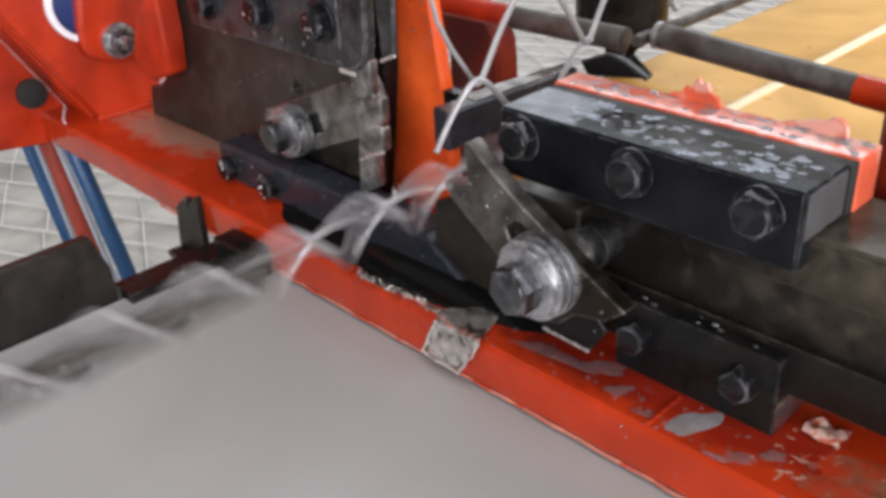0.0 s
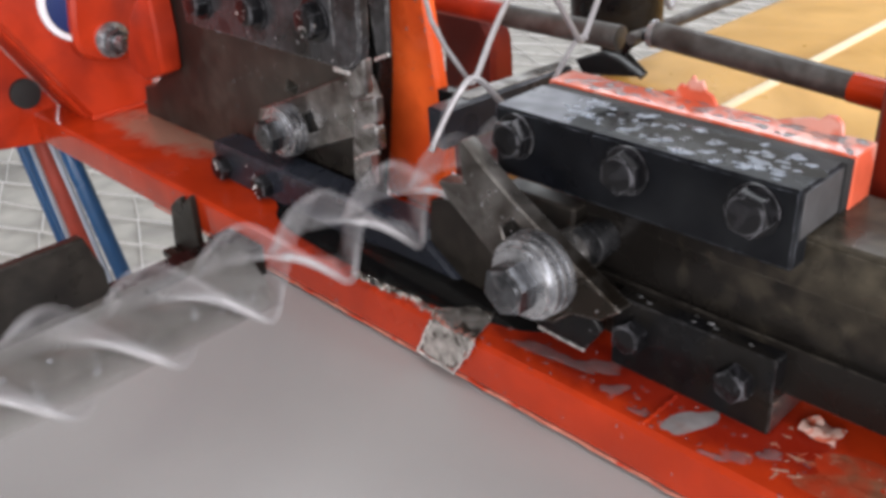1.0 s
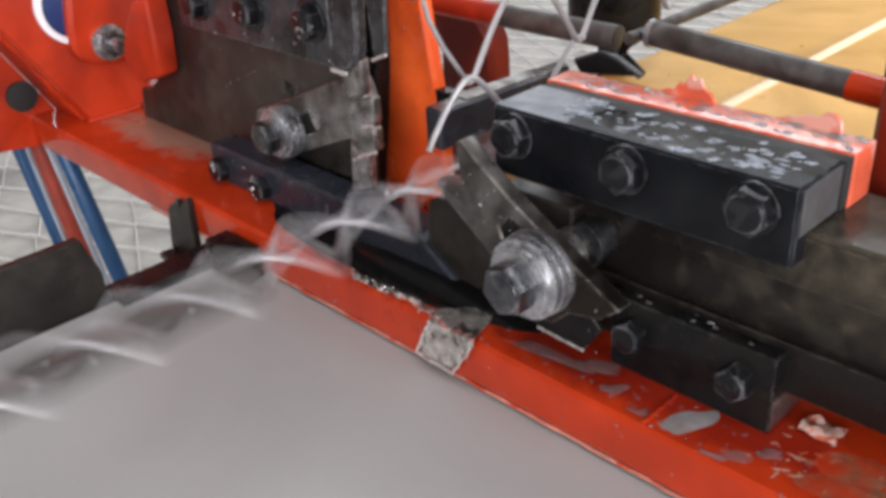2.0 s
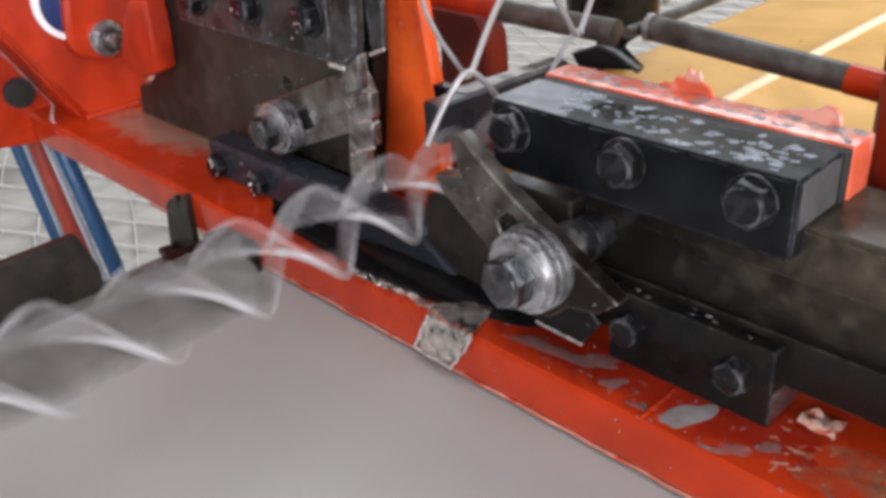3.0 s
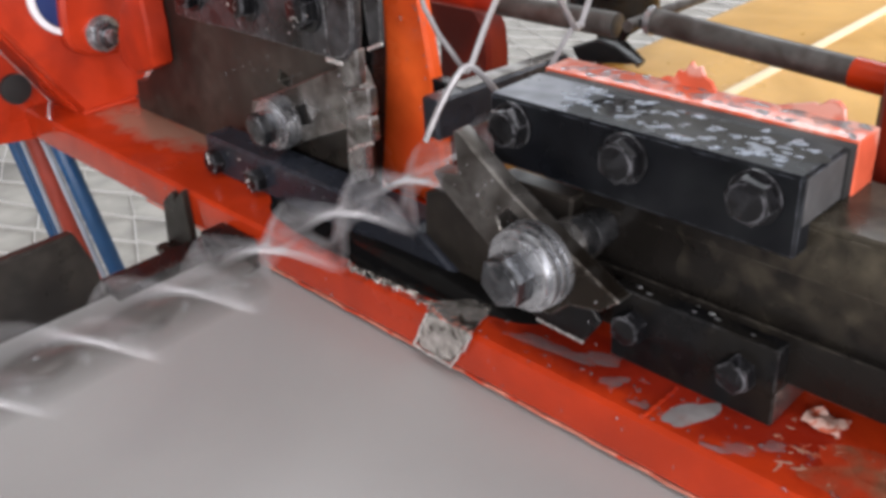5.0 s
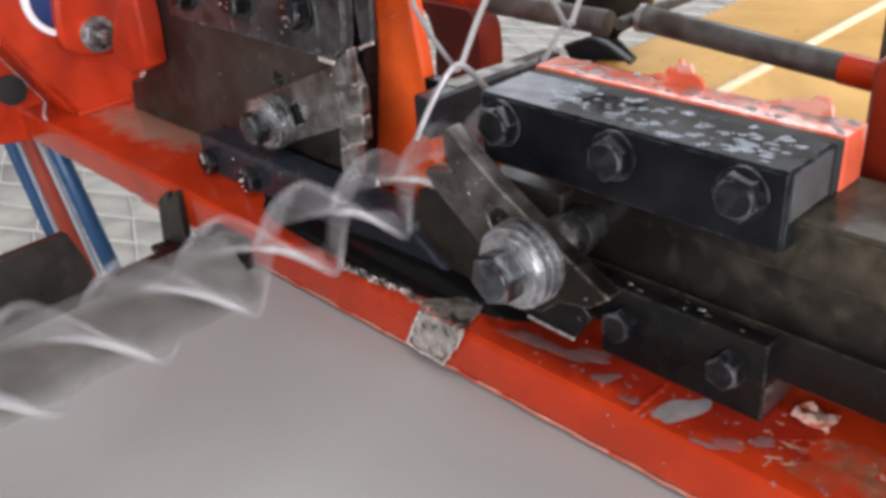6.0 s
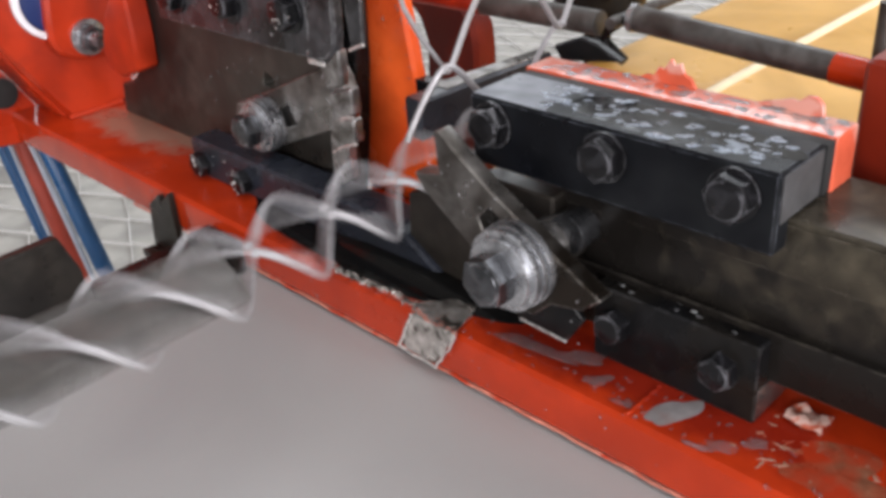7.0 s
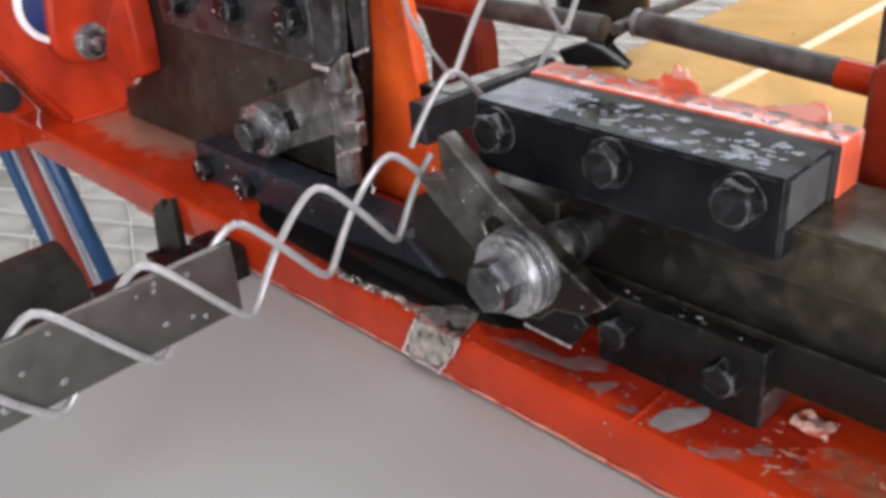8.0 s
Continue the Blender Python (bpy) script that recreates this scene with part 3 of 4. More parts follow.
FOLD0, FOLD1 = Vector((-0.0936, -0.0338, -0.1018)), Vector((-0.0615, -0.0338, -0.102))
LOW = (Vector((-0.1057, -0.034, -0.1261)), Vector((-0.0782, -0.034, -0.1277)))
rows = []
for i in range(13):
    u = i / 12
    row = []
    for k in range(8):
        v = k / 7
        fold = FOLD0.lerp(FOLD1, v)
        if u < 0.5:
            x, y, z = (TOP[0].lerp(TOP[1], v) + Vector((0, 0.005 * math.sin(math.pi * v), 0))).lerp(fold, u / 0.5)
        else:
            x, y, z = fold.lerp(LOW[0].lerp(LOW[1], v), u / 0.5 - 1)
        row.append(strip.verts.new((x + rng.gauss(0, 0.0004), y - abs(rng.gauss(0, 0.0004)), z + abs(rng.gauss(0, 0.0004)))))
    rows.append(row)
for a, b in zip(rows, rows[1:]):
    for k in range(7):
        strip.faces.new((a[k], a[k + 1], b[k + 1], b[k]))
bmesh.ops.smooth_vert(strip, verts=strip.verts[:], factor=0.5, use_axis_x=True, use_axis_y=True, use_axis_z=True)
for v in strip.verts:
    v.co += Vector((0, -abs(rng.gauss(0, 0.0006)), abs(rng.gauss(0, 0.0006))))
bmesh.ops.recalc_face_normals(strip, faces=strip.faces)
bmesh.ops.solidify(strip, geom=strip.faces[:], thickness=0.0009)
strip_thing = solid("bent_strip", strip, GALV, "crumpled wet galvanised strip bent over the rail edge", "metal strip")

for a, b in ((FOLD0, LOW[0]), (FOLD1, LOW[1]), (LOW[0], LOW[1])):
    way = [a.lerp(b, k / 8) + Vector((rng.gauss(0, 0.0003), -0.0008 - abs(rng.gauss(0, 0.0003)), rng.gauss(0, 0.0003))) for k in range(9)]
    # Pale tubes paint the glints along the strip's edges.
    part("edge_glint", tube(way, 0.0007, 8), GLINT, strip_thing, "bright line painted as the glint of the edge")

# water and oil on the rail
oil = blob(rng, -0.135, 0.0, RAIL_TOP, 0.05, 0.026, 0.0012, turn=0.1, seg=40)
blob(rng, -0.125, -0.001, RAIL_TOP, 0.082, 0.013, 0.006, turn=0.0, seg=48, bm=oil, rough=0.12, profile=SOFT)
blob(rng, -0.205, -0.001, RAIL_TOP, 0.085, 0.0185, 0.0011, turn=-0.06, seg=48, bm=oil, rough=0.2)
blob(rng, -0.14, -0.003, RAIL_TOP, 0.055, 0.0225, 0.0013, turn=0.0, seg=48, bm=oil, rough=0.08)
solid("oil_puddle", oil, OIL, "black wet oil puddle on the red rail", "oil", kind="stuff")
for x, y, rx, ry, turn in ((0.0488, -0.0135, 0.0145, 0.0062, 1.2), (-0.03, -0.014, 0.018, 0.005, 0.1), (0.01, -0.016, 0.008, 0.003, 0.6), (-0.005, -0.006, 0.012, 0.004, 0.2),
                           (0.03, -0.022, 0.006, 0.0022, 0.4), (0.075, -0.02, 0.007, 0.003, 0.2), (0.085, -0.01, 0.006, 0.003, 0.5), (0.068, -0.026, 0.006, 0.002, 0.1)):
    solid("water_puddle", blob(rng, x, y, RAIL_TOP, rx, ry, 0.0004, turn=turn, seg=28, rough=0.25 if rx == 0.0145 else 0.5, profile=SOFT), PUDDLE if rx == 0.0145 else FILM, "pale coolant puddle on the red rail", "coolant",
          "puddles on the rail")
specks = bmesh.new()
for _ in range(120):
    x = rng.uniform(-0.17, 0.14)
    y = rng.uniform(-0.03, -0.002) if x < 0.09 else rng.uniform(-0.03, 0.01)
    s = rng.uniform(0.0003, 0.0009)
    blob(rng, x, y, RAIL_TOP, s * 1.8, s, s * 0.4, turn=rng.uniform(0, 3), seg=8, bm=specks, rough=0.4)
solid("coolant_specks", specks, FILM, "small pale coolant drops scattered on the red rail", "coolant", kind="stuff")
smears = bmesh.new()
for _ in range(60):
    x, y = rng.gauss(0.108, 0.016), rng.gauss(-0.004, 0.01)
    s = rng.uniform(0.0003, 0.0011)
    blob(rng, x, min(0.0115, max(-0.028, y)), RAIL_TOP, s * rng.uniform(1.2, 3.2), s, s * 0.3, turn=rng.gauss(0.4, 0.6), seg=12, bm=smears, rough=0.85, profile=SOFT)
solid("wet_grime", smears, SLUSH, "pale wet metal grime smeared on the red rail", "grime", kind="stuff")
solid("brown_film", blob(rng, 0.118, -0.006, RAIL_TOP, 0.022, 0.015, 0.0004, turn=0.3, seg=40, rough=0.5, profile=SOFT), GRIME, "brown grime film on the red rail", "grime", kind="stuff")
scrap = bmesh.new()
grid = [[scrap.verts.new((0.0865 + 0.0032 * i + rng.gauss(0, 0.0006), 0.01 + 0.003 * k + rng.gauss(0, 0.0005), RAIL_TOP + 0.0008 + abs(rng.gauss(0.0012, 0.001))))
         for k in range(5)] for i in range(6)]
for a, b in zip(grid, grid[1:]):
    for k in range(4):
        scrap.faces.new((a[k], b[k], b[k + 1], a[k + 1]))
bmesh.ops.recalc_face_normals(scrap, faces=scrap.faces)
bmesh.ops.solidify(scrap, geom=scrap.faces[:], thickness=0.0005)
solid("plastic_scrap", scrap, SCRAP, "crumpled milky plastic scrap on the red rail", "plastic scrap")
chips = bmesh.new()
for _ in range(190):
    x = -0.172 + 0.09 * rng.random() ** 0.8
    y = -0.0252 + 0.0015 * math.sin(90 * x) + rng.gauss(0, 0.0013)
    s = rng.uniform(0.0002, 0.0006)
    blob(rng, x + rng.gauss(0, 0.002), max(-0.0295, y), RAIL_TOP, s * rng.uniform(1.2, 3.0), s, 0.0015, turn=rng.gauss(0, 0.7), seg=8, bm=chips, rough=0.7)
solid("metal_grit", chips, GALV, "wet metal grit round the oil puddle", "grit", kind="stuff")



# ---------------- far cutter station ----------------
far_plate = thing("bearing_plate", (-0.37, 0.04, RAIL_TOP), "large brown-black steel bearing plate on the red rail", "plate")
part("plate", plate([(-0.515, RAIL_TOP), (-0.509, -0.0783), (-0.49, -0.074), (-0.484, -0.069), (-0.4757, -0.0619), (-0.4727, -0.0013), (-0.47, 0.06), (-0.22, 0.06), (-0.23, RAIL_TOP)],
     "y", 0.033, 0.045, [[(-0.3, -0.038), (-0.29, -0.041), (-0.286, -0.033), (-0.296, -0.029)]], bevel=0.001), PLATE, far_plate)
part("cheek", plate([(-0.43, 0.06), (-0.436, 0.0198), (-0.4579, 0.0028), (-0.4702, -0.0094), (-0.4827, -0.0287), (-0.4881, -0.0431), (-0.4856, -0.0528), (-0.4772, -0.0581),
     (-0.4655, -0.06), (-0.4361, -0.0491), (-0.4323, -0.0166), (-0.4333, 0.008), (-0.4258, 0.06)], "y", 0.014, 0.0325, bevel=0.003), RED, far_plate, "rounded red cheek plate")

far_block = thing("clamp_block", (-0.3, 0.02, -0.006), "black oiled steel clamp block with three wet bolts", "clamp block", "clamp blocks")
part("body", box(-0.3875, -0.2175, 0.0155, 0.0328, -0.0018, 0.06, 0.0014), WETGREY, far_block)
for i, x in enumerate((-0.361, -0.296, -0.233)):
    hex_bolt(far_block, (x, 0.018 + 0.003 * i), 0.0157, 0.0185, 0.009, WETBOLT, 0.0135, turn=0.3 * i)

far_low = thing("lower_clamp_bar", (-0.25, 0.01, RAIL_TOP), "blue-black lower clamp bar with two bolts", "clamp bar", "lower clamp bars")
part("bar", plate([(-0.352, RAIL_TOP), (-0.352, -0.0775), (-0.152, -0.0775), (-0.138, -0.08), (-0.122, -0.09), (-0.1, RAIL_TOP)], "y", 0.0, 0.022, bevel=0.0014), BLUEBLACK, far_low)
for i, x in enumerate((-0.338, -0.288)):
    hex_bolt(far_low, (x, -0.093), 0.0002, 0.015, 0.008, WETBOLT, 0, turn=0.4 * i)

far_cutter = thing("wire_cutter", (-0.25, 0.02, -0.08), "worn bare steel cutter arm with a square slot", "cutter", "wire cutters")
part("arm", plate([(-0.317, -0.051), (-0.3077, -0.0479), (-0.2654, -0.03), (-0.2286, -0.0135), (-0.206, -0.0036), (-0.2, -0.011), (-0.197, -0.019), (-0.197, -0.0378),
     (-0.2081, -0.0444), (-0.264, -0.0681), (-0.2886, -0.0791), (-0.309, -0.082), (-0.326, -0.072)],
     "y", 0.021, 0.031, [[(-0.2715, -0.0472), (-0.2571, -0.0395), (-0.2507, -0.0521), (-0.2679, -0.0592)]], bevel=0.0008), STEEL, far_cutter)
# Black filler makes the slot look deep and unlit.
part("slot_shade", plate([(-0.271, -0.0468), (-0.2574, -0.04), (-0.2511, -0.0519), (-0.2676, -0.0587)], "y", 0.0255, 0.0305, bevel=0), SHADE_BLACK, far_cutter, "black filler standing for the shade in the square slot")
part("arm_foot", box(-0.262, -0.205, 0.024, 0.0328, -0.0775, -0.047, 0.0008), BROWN, far_cutter)
PIV2 = (-0.2805, -0.0565)
pivot = hex_bolt(far_cutter, PIV2, 0.0073, 0.0195, 0.010, OILZINC, 0, name="pivot_bolt", turn=0.1)
for r, d0, d1 in ((0.0182, 0.0178, 0.0208), (0.016, 0.0166, 0.0177), (0.0178, 0.0138, 0.0165), (0.0158, 0.0126, 0.0137), (0.0172, 0.0101, 0.0125),
                  (0.0148, 0.0073, 0.01)):
    part("washer", disc(PIV2, "y", r, d0, d1, seg=48, bevel=0.0008), ZINC, pivot)

jaw = thing("clamp_jaw", (-0.19, 0.02, -0.0775), "stepped bare steel jaw with bright worn edges", "clamp jaw")
part("jaw_head", plate([(-0.213, 0.06), (-0.2093, 0.0432), (-0.2153, 0.0058), (-0.2132, -0.0012), (-0.2, 0.0008), (-0.192, 0.0075), (-0.1893, 0.0212), (-0.187, 0.06)], "y", 0.0122, 0.0205, bevel=0.0015),
     WETGREY, jaw, "dark rounded head of the jaw")
part("upper_jaw", plate([(-0.2105, -0.0014), (-0.2082, -0.0025), (-0.2046, -0.0174), (-0.1907, -0.0129), (-0.1897, 0.0085), (-0.1922, 0.0072), (-0.2002, 0.0004)], "y", 0.0135, 0.0205, bevel=0.001), JAW, jaw)
# The pale lips of the jaw paint its edge glints.
part("upper_lip", box(-0.2145, -0.2, 0.0104, 0.0121, -0.0022, 0.0004, 0.0006), GLINT, jaw, "bright lip line, a painted edge glint")
part("lower_jaw", plate([(-0.2015, -0.0182), (-0.1828, -0.0123), (-0.1825, -0.0276), (-0.1933, -0.0328), (-0.1833, -0.031), (-0.183, -0.045), (-0.1918, -0.0495), (-0.1922, -0.0713),
     (-0.2032, -0.0773), (-0.2095, -0.0773), (-0.2083, -0.057), (-0.2065, -0.042)], "y", 0.0135, 0.0205, bevel=0.001), JAW, jaw)
part("lower_lip", tube([(-0.2043, 0.0132, -0.0561), (-0.195, 0.0128, -0.0508), (-0.183, 0.0132, -0.0458)], 0.0011, 8), GLINT, jaw, "bright lip line, a painted edge glint")
part("middle_lip", tube([(-0.193, 0.0132, -0.0328), (-0.188, 0.0129, -0.0306), (-0.183, 0.0132, -0.0295)], 0.001, 8), GLINT, jaw, "bright lip line, a painted edge glint")
part("jaw_cap", plate([(-0.178, 0.06), (-0.1742, 0.0125), (-0.1627, 0.0173), (-0.161, 0.06)], "y", 0.0105, 0.0133, bevel=0.001), WETGREY, jaw, "dark cap plate on the jaw")
part("cap_lip", tube([(-0.1744, 0.0101, 0.0121), (-0.1686, 0.0099, 0.0147), (-0.1627, 0.0101, 0.0171)], 0.001, 8), GLINT, jaw, "bright lip line, a painted edge glint")
part("jaw_back", plate([(-0.26, RAIL_TOP), (-0.26, 0.06), (-0.212, 0.06), (-0.2133, 0.0257), (-0.215, -0.0089), (-0.2205, -0.0466), (-0.231, RAIL_TOP)], "y", 0.046, 0.058, bevel=0.001), BLACK, jaw)


def splashes(n, spot, name, parent, material=None, label="pale coolant specks"):
    """Small round drops clinging to an upright front face; spot() gives each drop's place."""
    bm = bmesh.new()
    for _ in range(n):
        s = rng.uniform(0.0003, 0.0008)
        own = blob(rng, 0, 0, 0, s, s * rng.uniform(1.0, 1.8), s * 0.6, seg=8)
        bmesh.ops.transform(own, matrix=Matrix.Translation(spot()) @ pose(0, 0, 0, 90, 0, 0), verts=own.verts)
        joined(bm, own)
    tagged(part(name, bm, material or MILK, parent, label), kind="stuff")


splashes(34, lambda: (rng.gauss(-0.31, 0.035), 0.033, rng.gauss(-0.035, 0.02)), "coolant_splash", far_plate)
splashes(34, lambda: (rng.uniform(-0.385, -0.22), 0.0155, rng.uniform(-0.004, 0.05)), "coolant_splash", far_block)
splashes(26, lambda: (rng.gauss(-0.2, 0.008), 0.0135, rng.uniform(-0.07, 0.01)), "coolant_splash", jaw)
splashes(30, lambda: (rng.uniform(-0.205, -0.182), 0.06, rng.uniform(-0.095, 0.05)), "coolant_splash", frame_thing)
splashes(22, lambda: (rng.uniform(-0.35, -0.14), 0.0, rng.uniform(-0.1, -0.08)), "coolant_splash", far_low)
splashes(30, lambda: (rng.uniform(-0.6, 0.2), -0.031, rng.uniform(-0.126, -0.109)), "coolant_drop", frame_thing)

# Pale flecks paint the wet highlights on the far bolts.
splashes(16, lambda: (rng.choice((-0.338, -0.288)) + rng.gauss(0, 0.004), -0.0085, -0.091 + rng.gauss(0, 0.004)), "wet_glint", far_low, GLINT, "bright flecks painted as wet glints on the bolts")
splashes(18, lambda: (rng.choice((-0.361, -0.296, -0.233, -0.233)) + rng.gauss(0, 0.004), 0.0063, 0.022 + rng.gauss(0, 0.004)), "wet_glint", far_block, GLINT, "bright flecks painted as wet glints on the bolts")

# ---------------- behind: cross bar, rods, cover ----------------
cross = thing("cross_bar", (-0.168, 0.1, -0.04), "black square steel bar welded to the red post", "bar")
part("bar", plate([(-0.1605, 0.033), (-0.146, 0.031), (-0.1395, 0.14), (-0.1515, 0.14)], "z", -0.042, -0.018, bevel=0.0015), BLUEBLACK, cross)
# Pale sheet brightens the worn top face as if lit.
part("lit_top", plate([(-0.16, 0.055), (-0.1475, 0.055), (-0.1405, 0.138), (-0.1505, 0.138)], "z", -0.0178, -0.0172, bevel=0.0002), STEEL, cross, "pale sheet standing for the worn, lit top face")
part("stub", box(-0.1886, -0.1602, 0.0605, 0.0695, -0.037, -0.0195, 0.001), BLACK, cross)

rod = thing("guide_rod", (-0.3, 0.15, 0.0), "dull grey round guide rod with a rounded end", "rod", "guide rods")
part("rod", disc((0.15, 0.0015), "x", 0.0076, -0.62, -0.112, seg=28, bevel=0.0055), ROD, rod)
part("painted_end", disc((0.15, 0.0015), "x", 0.0078, -0.62, -0.205, seg=28, bevel=0.001), RED, rod, "red painted length")
rod2 = thing("guide_rod", (0.0, 0.15, 0.0), "dull grey round guide rod, red where it meets the upright", "rod", "guide rods")
RD = lambda x: (x, 0.15, 0.0082 - 0.066 * (x + 0.088))
part("rod", tube([RD(-0.0885), RD(0.068)], 0.0074, 28), ROD, rod2)
part("painted_end", tube([RD(0.03), RD(0.036), RD(0.068)], 0.0079, 28), RED_WET, rod2, "red painted length")
part("end_ring", tube([RD(-0.0895), RD(-0.0862)], 0.0083, 28), ZINC, rod2)

cover = thing("yellow_cover", (0, 0.7, FLOOR), "yellow painted sheet metal machine cover with a highlight painted along its ridge", "machine cover")
part("shell", plate([(-0.29, FLOOR), (-0.29, -0.125), (-0.275, -0.108), (-0.255, -0.1025), (-0.138, -0.1), (-0.132, -0.1), (0.1, -0.112), (0.25, -0.13), (0.3, -0.16), (0.3, FLOOR)],
     "y", 0.24, 1.4, bevel=0.003), YELLOW, cover)
# Pale tube drawn as the bright highlight along the fold.
part("ridge", tube([(-0.135, 0.26, -0.1), (-0.135, 1.38, -0.1)], 0.0045, 10), YELLOW_HIGHLIGHT, cover, "pale tube painted as the highlight of the ridge")
motor = thing("motor", (-0.262, 0.36, FLOOR), "black round motor on a slim stand", "motor")
part("body", disc((-0.266, 0.36), "z", 0.04, -0.064, 0.16, seg=40, bevel=0.008), BLACK, motor)
part("stand", disc((-0.275, 0.37), "z", 0.012, FLOOR, -0.0642, seg=20, bevel=0.001), BLACK, motor)
HOOK = lambda x, z: (x, 0.15, z)
tie = thing("tie_rod", (-0.098, 0.25, -0.01), "thin dark steel tie rod above the weaving line", "rod")
part("rod", tube([(-0.098, 0.14, 0.0055), (-0.098, 0.5, 0.0055)], 0.0036, 14), ROD, tie)
part("hook", tube([HOOK(*p) for p in ((-0.0826, 0.0099), (-0.0958, 0.0057), (-0.1055, -0.0008), (-0.109, -0.0074), (-0.1032, -0.0123), (-0.0942, -0.0186))], 0.0032, 12), BLACK, tie, "black bent hook")
part("gusset", plate([(-0.1077, 0.0019), (-0.0902, 0.0092), (-0.079, 0.0078), (-0.062, 0.0002), (-0.1018, -0.006)], "y", 0.1, 0.106, bevel=0.001), BLACK, tie, "dark gusset plate")
solid("stud_post", disc((-0.014, 0.33), "z", 0.006, -0.104, -0.014, seg=20, bevel=0.001), ROD, "short grey steel stud on the cover", "stud")

# ---------------- tray, trough wall, bracket, hoses ----------------
tray = thing("drip_tray", (0.2, -0.4, FLOOR), "smooth grey painted sheet steel tray top beside the rail", "tray")
part("top", box(-0.301, 0.7, -1.1, 0.1, -0.145, -0.1345, 0.003), GREY, tray)
part("skirt", box(-0.3, 0.5, -1.09, -0.045, FLOOR, -0.1452, 0.002), GREY, tray)
trough = thing("trough_wall", (-0.3, -0.3, -0.2), "dark rusty steel channel beside the turning blade", "channel")
part("wall", plate([(-0.9, -0.19), (-0.9, -0.089), (-0.124, -0.0875), (-0.1155, -0.113), (-0.114, -0.19)], "x", -0.31, -0.302, bevel=0.001), BROWN, trough)
part("end_block", box(-0.29, -0.252, -0.05, -0.0325, -0.1343, -0.113, 0.001), BLACK, trough)
part("link_bar", box(-0.312, -0.288, -0.113, -0.036, -0.152, -0.128, 0.0015), BLACK, trough)
part("stay", box(-0.318, -0.3, -0.9, -0.86, FLOOR, -0.1902, 0.001), BROWN, trough)
bracket = thing("angle_bracket", (-0.35, -0.04, -0.16), "dark rusty angle bracket fixed to the rail face", "bracket")
part("leaf", plate([(-0.362, -0.118), (-0.347, -0.107), (-0.344, -0.112), (-0.331, -0.101), (-0.331, -0.15), (-0.37, -0.16)], "y", -0.0365, -0.0315, bevel=0.0006), BROWN, bracket)
part("lip", box(-0.37, -0.331, -0.046, -0.0367, -0.158, -0.153, 0.0006), BROWN, bracket)


def hose(name, x, y, dx, r, material, label):
    pts = []
    for i in range(20):
        u = i / 19
        pts.append((x + dx * u + 0.02 * math.sin(2.2 * u), y + 0.03 * u, -0.105 - 0.79 * u))
    solid(name, tube(pts, r, 12), material, label, "hose", "hoses under the housing")


hose("hose", -0.654, 0.0, 0.26, 0.0082, BLUE, "thick blue rubber hose hanging to the floor")
hose("hose", -0.672, -0.006, 0.23, 0.0028, HOSE_PALE, "thin pale cable hanging to the floor")
hose("hose", -0.709, 0.0, 0.14, 0.009, HOSE_RED, "dull red rubber hose hanging to the floor")
hose("hose", -0.736, -0.004, 0.14, 0.0025, HOSE_PALE, "thin pale cable hanging to the floor")
hose("hose", -0.751, 0.0, 0.15, 0.0065, BLUE, "thin dark blue hose hanging to the floor")
hose("hose", -0.785, 0.0, 0.2, 0.0065, BLUE, "thin dark blue hose hanging to the floor")

# ---------------- weaving line: blade, wires, mesh ----------------
AXIS_X, AXIS_Z = -0.105, -0.037
HALF_PITCH = 0.0442          # along the line, for half a turn
HALF_H = 0.0225
T0 = -0.0308                 # a bend on top of the coil when it rests


def flat_coil(y0, y1, start, half_h, thick, r, cx, cz, seg=7):
    """A flattened right-handed coil along +y whose bends lie at the top at y = start."""
    pts = []
    steps = 28
    n0 = math.floor((y0 - start) / (2 * HALF_PITCH) * steps)
    n1 = math.ceil((y1 - start) / (2 * HALF_PITCH) * steps)
    for i in range(n0, n1 + 1):
        a = 2 * math.pi * i / steps
        c = math.cos(a)
        zz = (2 / math.pi) * math.asin(0.94 * c) / (2 / math.pi * math.asin(0.94))   # straight flanks, tight bends
        pts.append((cx + thick * math.sin(a), start + i / steps * 2 * HALF_PITCH, cz + half_h * zz))
    return tube(pts, r, seg)


def local(ob_name, bm, material, at, label, category, group=""):
    """A keyed thing: its mesh is built round its own axis."""
    ob = new(ob_name, finish(bm, ob_name, material))
    ob.location = at
    ORIGIN[ob] = Vector(at)
    return tagged(ob, label, category, group)


blade_bm = box(-0.0017, 0.0017, -0.62, -0.124, -0.0168, 0.0168, 0.0006)
blade = local("forming_blade", blade_bm, BLADE, (AXIS_X, 0, AXIS_Z), "flat dark wet steel forming blade inside the wire coil", "blade")
drop_bm = bmesh.new()
for _ in range(26):
    s = rng.uniform(0.0008, 0.0018)
    own = blob(rng, 0, 0, 0, s, s, s * 0.5, seg=10)
    bmesh.ops.transform(own, matrix=Matrix.Translation((0.0017, rng.uniform(-0.3, -0.13), rng.uniform(-0.014, 0.014))) @ pose(0, 0, 0, 0, 90, 0), verts=own.verts)
    joined(drop_bm, own)
dr = new("coolant", finish(drop_bm, "coolant", MILK))
dr.parent = blade
tagged(dr, "pale milky coolant drops, partly painted sky reflection", kind="stuff")

coils = []
for k in range(2):
    bm = flat_coil(-0.85, 0.0, T0 + k * HALF_PITCH, HALF_H, 0.0055, 0.00185, 0, 0)
    coils.append(local("wire_coil", bm, WIRE, (AXIS_X, 0, AXIS_Z), "galvanised wire bent into a flat zigzag coil", "wire", "coils being woven"))

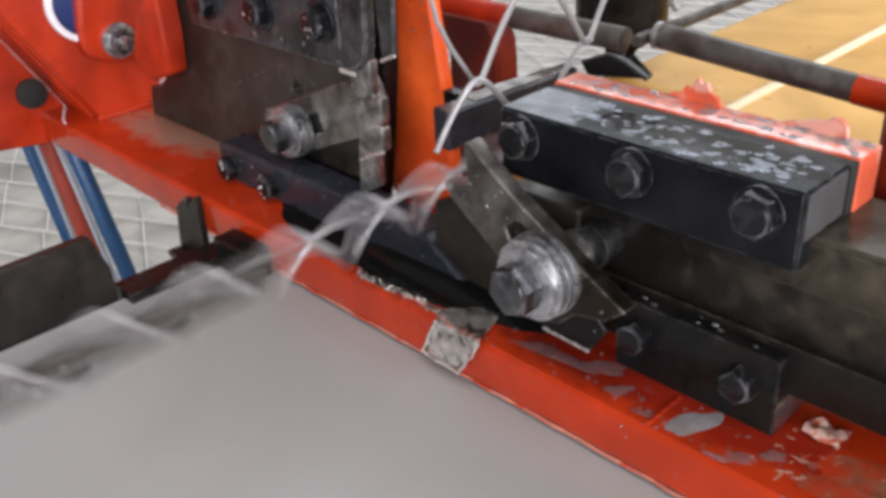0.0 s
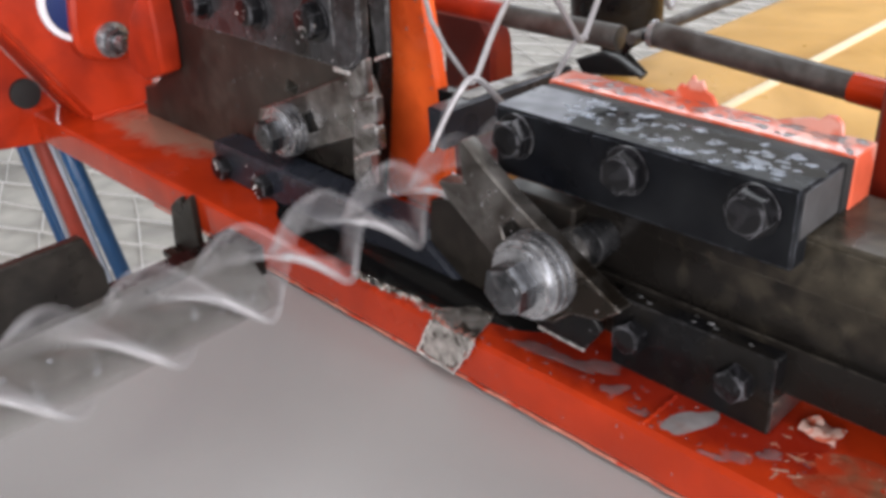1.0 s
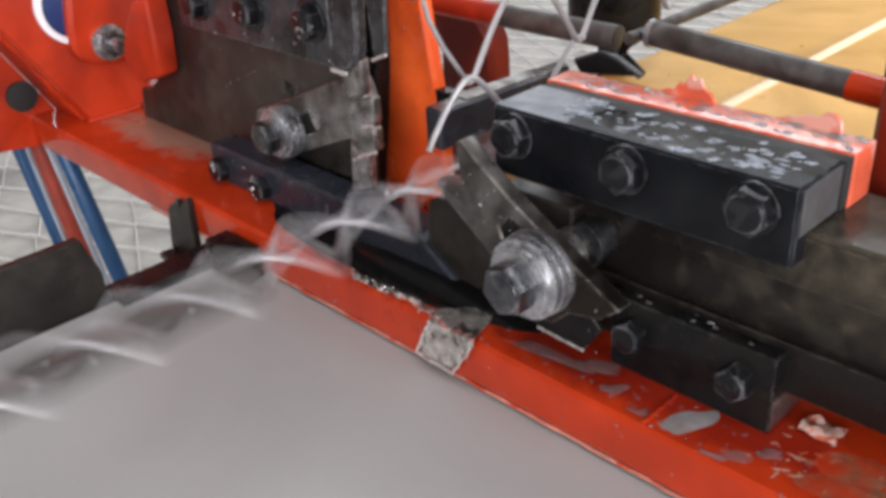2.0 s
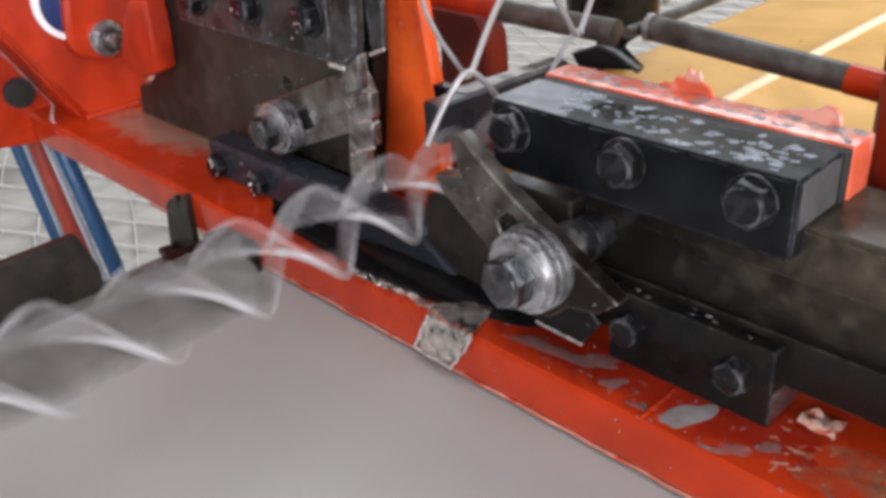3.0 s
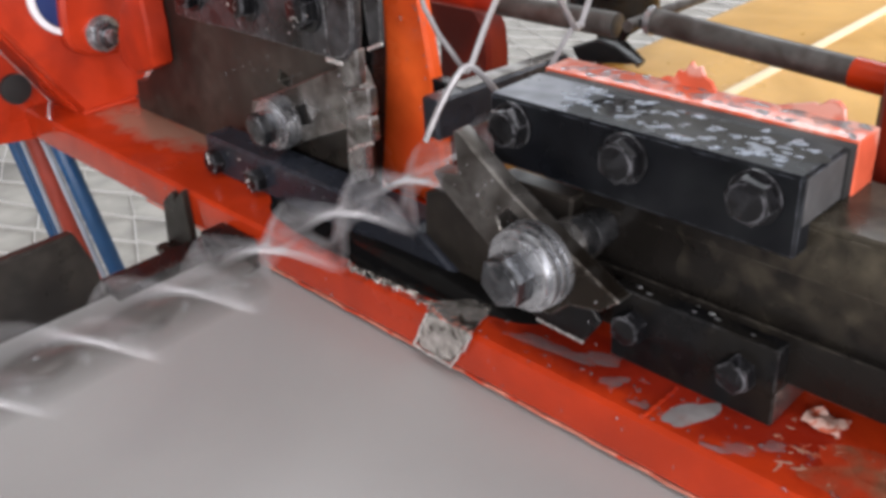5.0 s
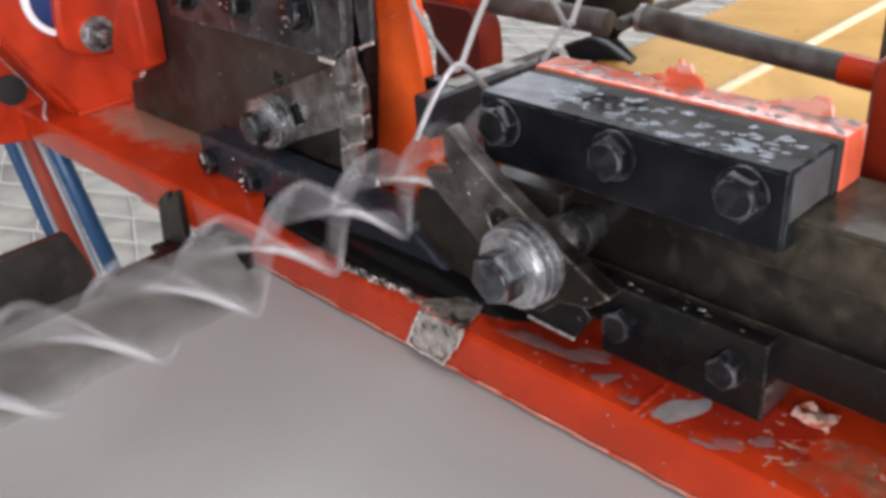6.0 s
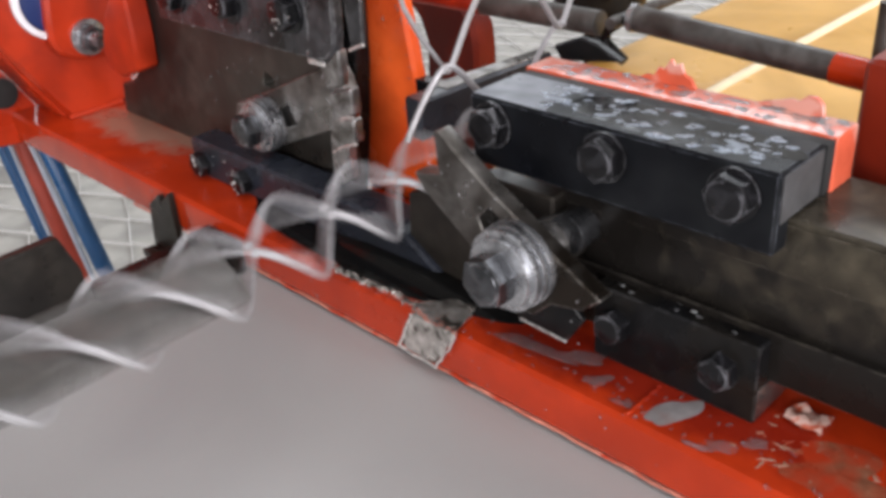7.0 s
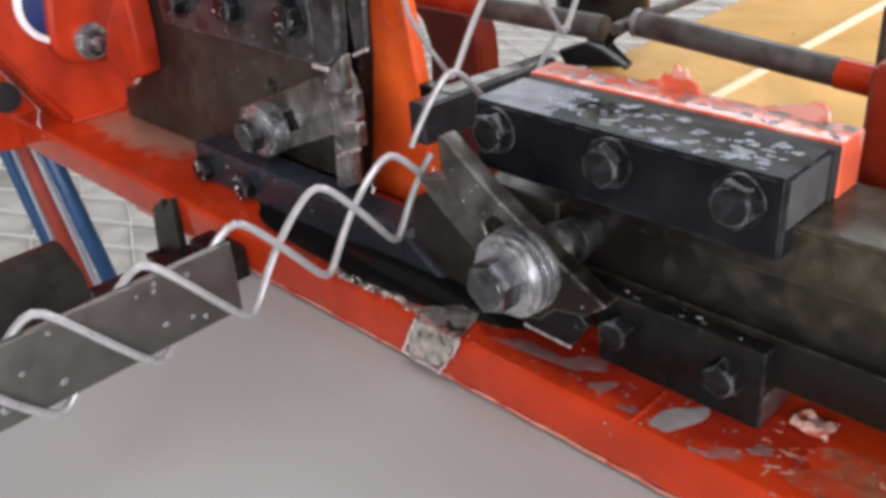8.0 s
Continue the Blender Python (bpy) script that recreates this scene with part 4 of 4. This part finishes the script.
# woven mesh above the line, pulled up between the rods
mesh_thing = thing("wire_mesh", (AXIS_X, 0.1, -0.04), "galvanised chain-link mesh drawn up from the weaving line", "wire mesh")
for k in range(6):
    cz = -0.009 + 0.0445 * k
    start = 0.0148 + (k % 2) * HALF_PITCH
    y0 = -0.0113 if k == 0 else 0.012 if k == 1 else -0.0006 + 0.002 * k
    part("mesh_wire", flat_coil(y0, 0.105 if k == 0 else 0.2, start, 0.0235, 0.0035, 0.0017, AXIS_X, cz, 6), WIRE, mesh_thing)

part("mesh_wire", tube([(-0.1180, 0.0240, 0.0095), (-0.1180, 0.0093, 0.0296), (-0.1180, 0.0009, 0.0448), (-0.1180, -0.0024, 0.0572)], 0.0013, 8), WIRE, mesh_thing, "selvedge wire leading up")

# finished mesh lying on the floor
sheet = bmesh.new()
P = 0.134
for k in range(26):
    x = -3.6 + k * P
    pts = [(x + (P / 2 + 0.004) * (1 if i % 2 == k % 2 else -1), -0.6 + i * P / 2 + random.uniform(-0.004, 0.004), FLOOR + 0.006 + 0.004 * (i % 2)) for i in range(72)]
    tube(pts, 0.004, 5, bm=sheet)
solid("finished_mesh", sheet, WIRE_PALE, "finished galvanised chain-link mesh lying on the floor", "wire mesh", kind="stuff")


# ---------------- what moves ----------------
def motions():
    # resting angle of the blade (degrees, half turns look alike) at some times; between them it spins at nearly seven turns a second
    marks = [(0.0, 62), (0.1, 62), (0.2, -58), (0.3, -12), (0.4, 25), (0.5, -44), (1.0, -40), (1.5, -22), (3.0, -40), (3.5, -58), (4.0, 42), (4.5, -10),
             (6.0, -42), (6.5, -62), (7.0, -42)]
    spin = 2430.0
    knots = [(0.0, 62.0)]
    for t, a in marks[1:]:
        t0, a0 = knots[-1]
        guess = a0 + spin * (t - t0)
        knots.append((t, a + 180 * round((guess - a) / 180)))
    t0, a0 = knots[-1]
    for t, step in ((7.1, 92), (7.2, 85), (7.3, 21), (7.4, 26), (7.5, 14), (7.6, 4), (8.0, 0)):
        knots.append((t, knots[-1][1] + step))
    total = knots[-1][1]
    rows_blade, rows_coil = [], []
    for i in range(frame(8.0)):
        t = i / FPS
        a = float(np.interp(t, [k[0] for k in knots], [k[1] for k in knots])) - total
        rows_blade.append((t, pose(AXIS_X, 0, AXIS_Z, 0, a, 0)))
        # the coil screws forward through the worm: one pitch a turn; a new length follows every half second
        beat = 8.0 if t > 7.09 else math.floor(t * 2 + 0.5) / 2
        mid = float(np.interp(beat, [k[0] for k in knots], [k[1] for k in knots])) - total
        turns = a / 180 - round(mid / 180) + (0 if beat == 8.0 else 2)
        rows_coil.append((t, pose(AXIS_X, HALF_PITCH * turns, AXIS_Z, 0, a, 0)))
    walk(blade, rows_blade)
    for c in coils:
        walk(c, rows_coil)


motions()
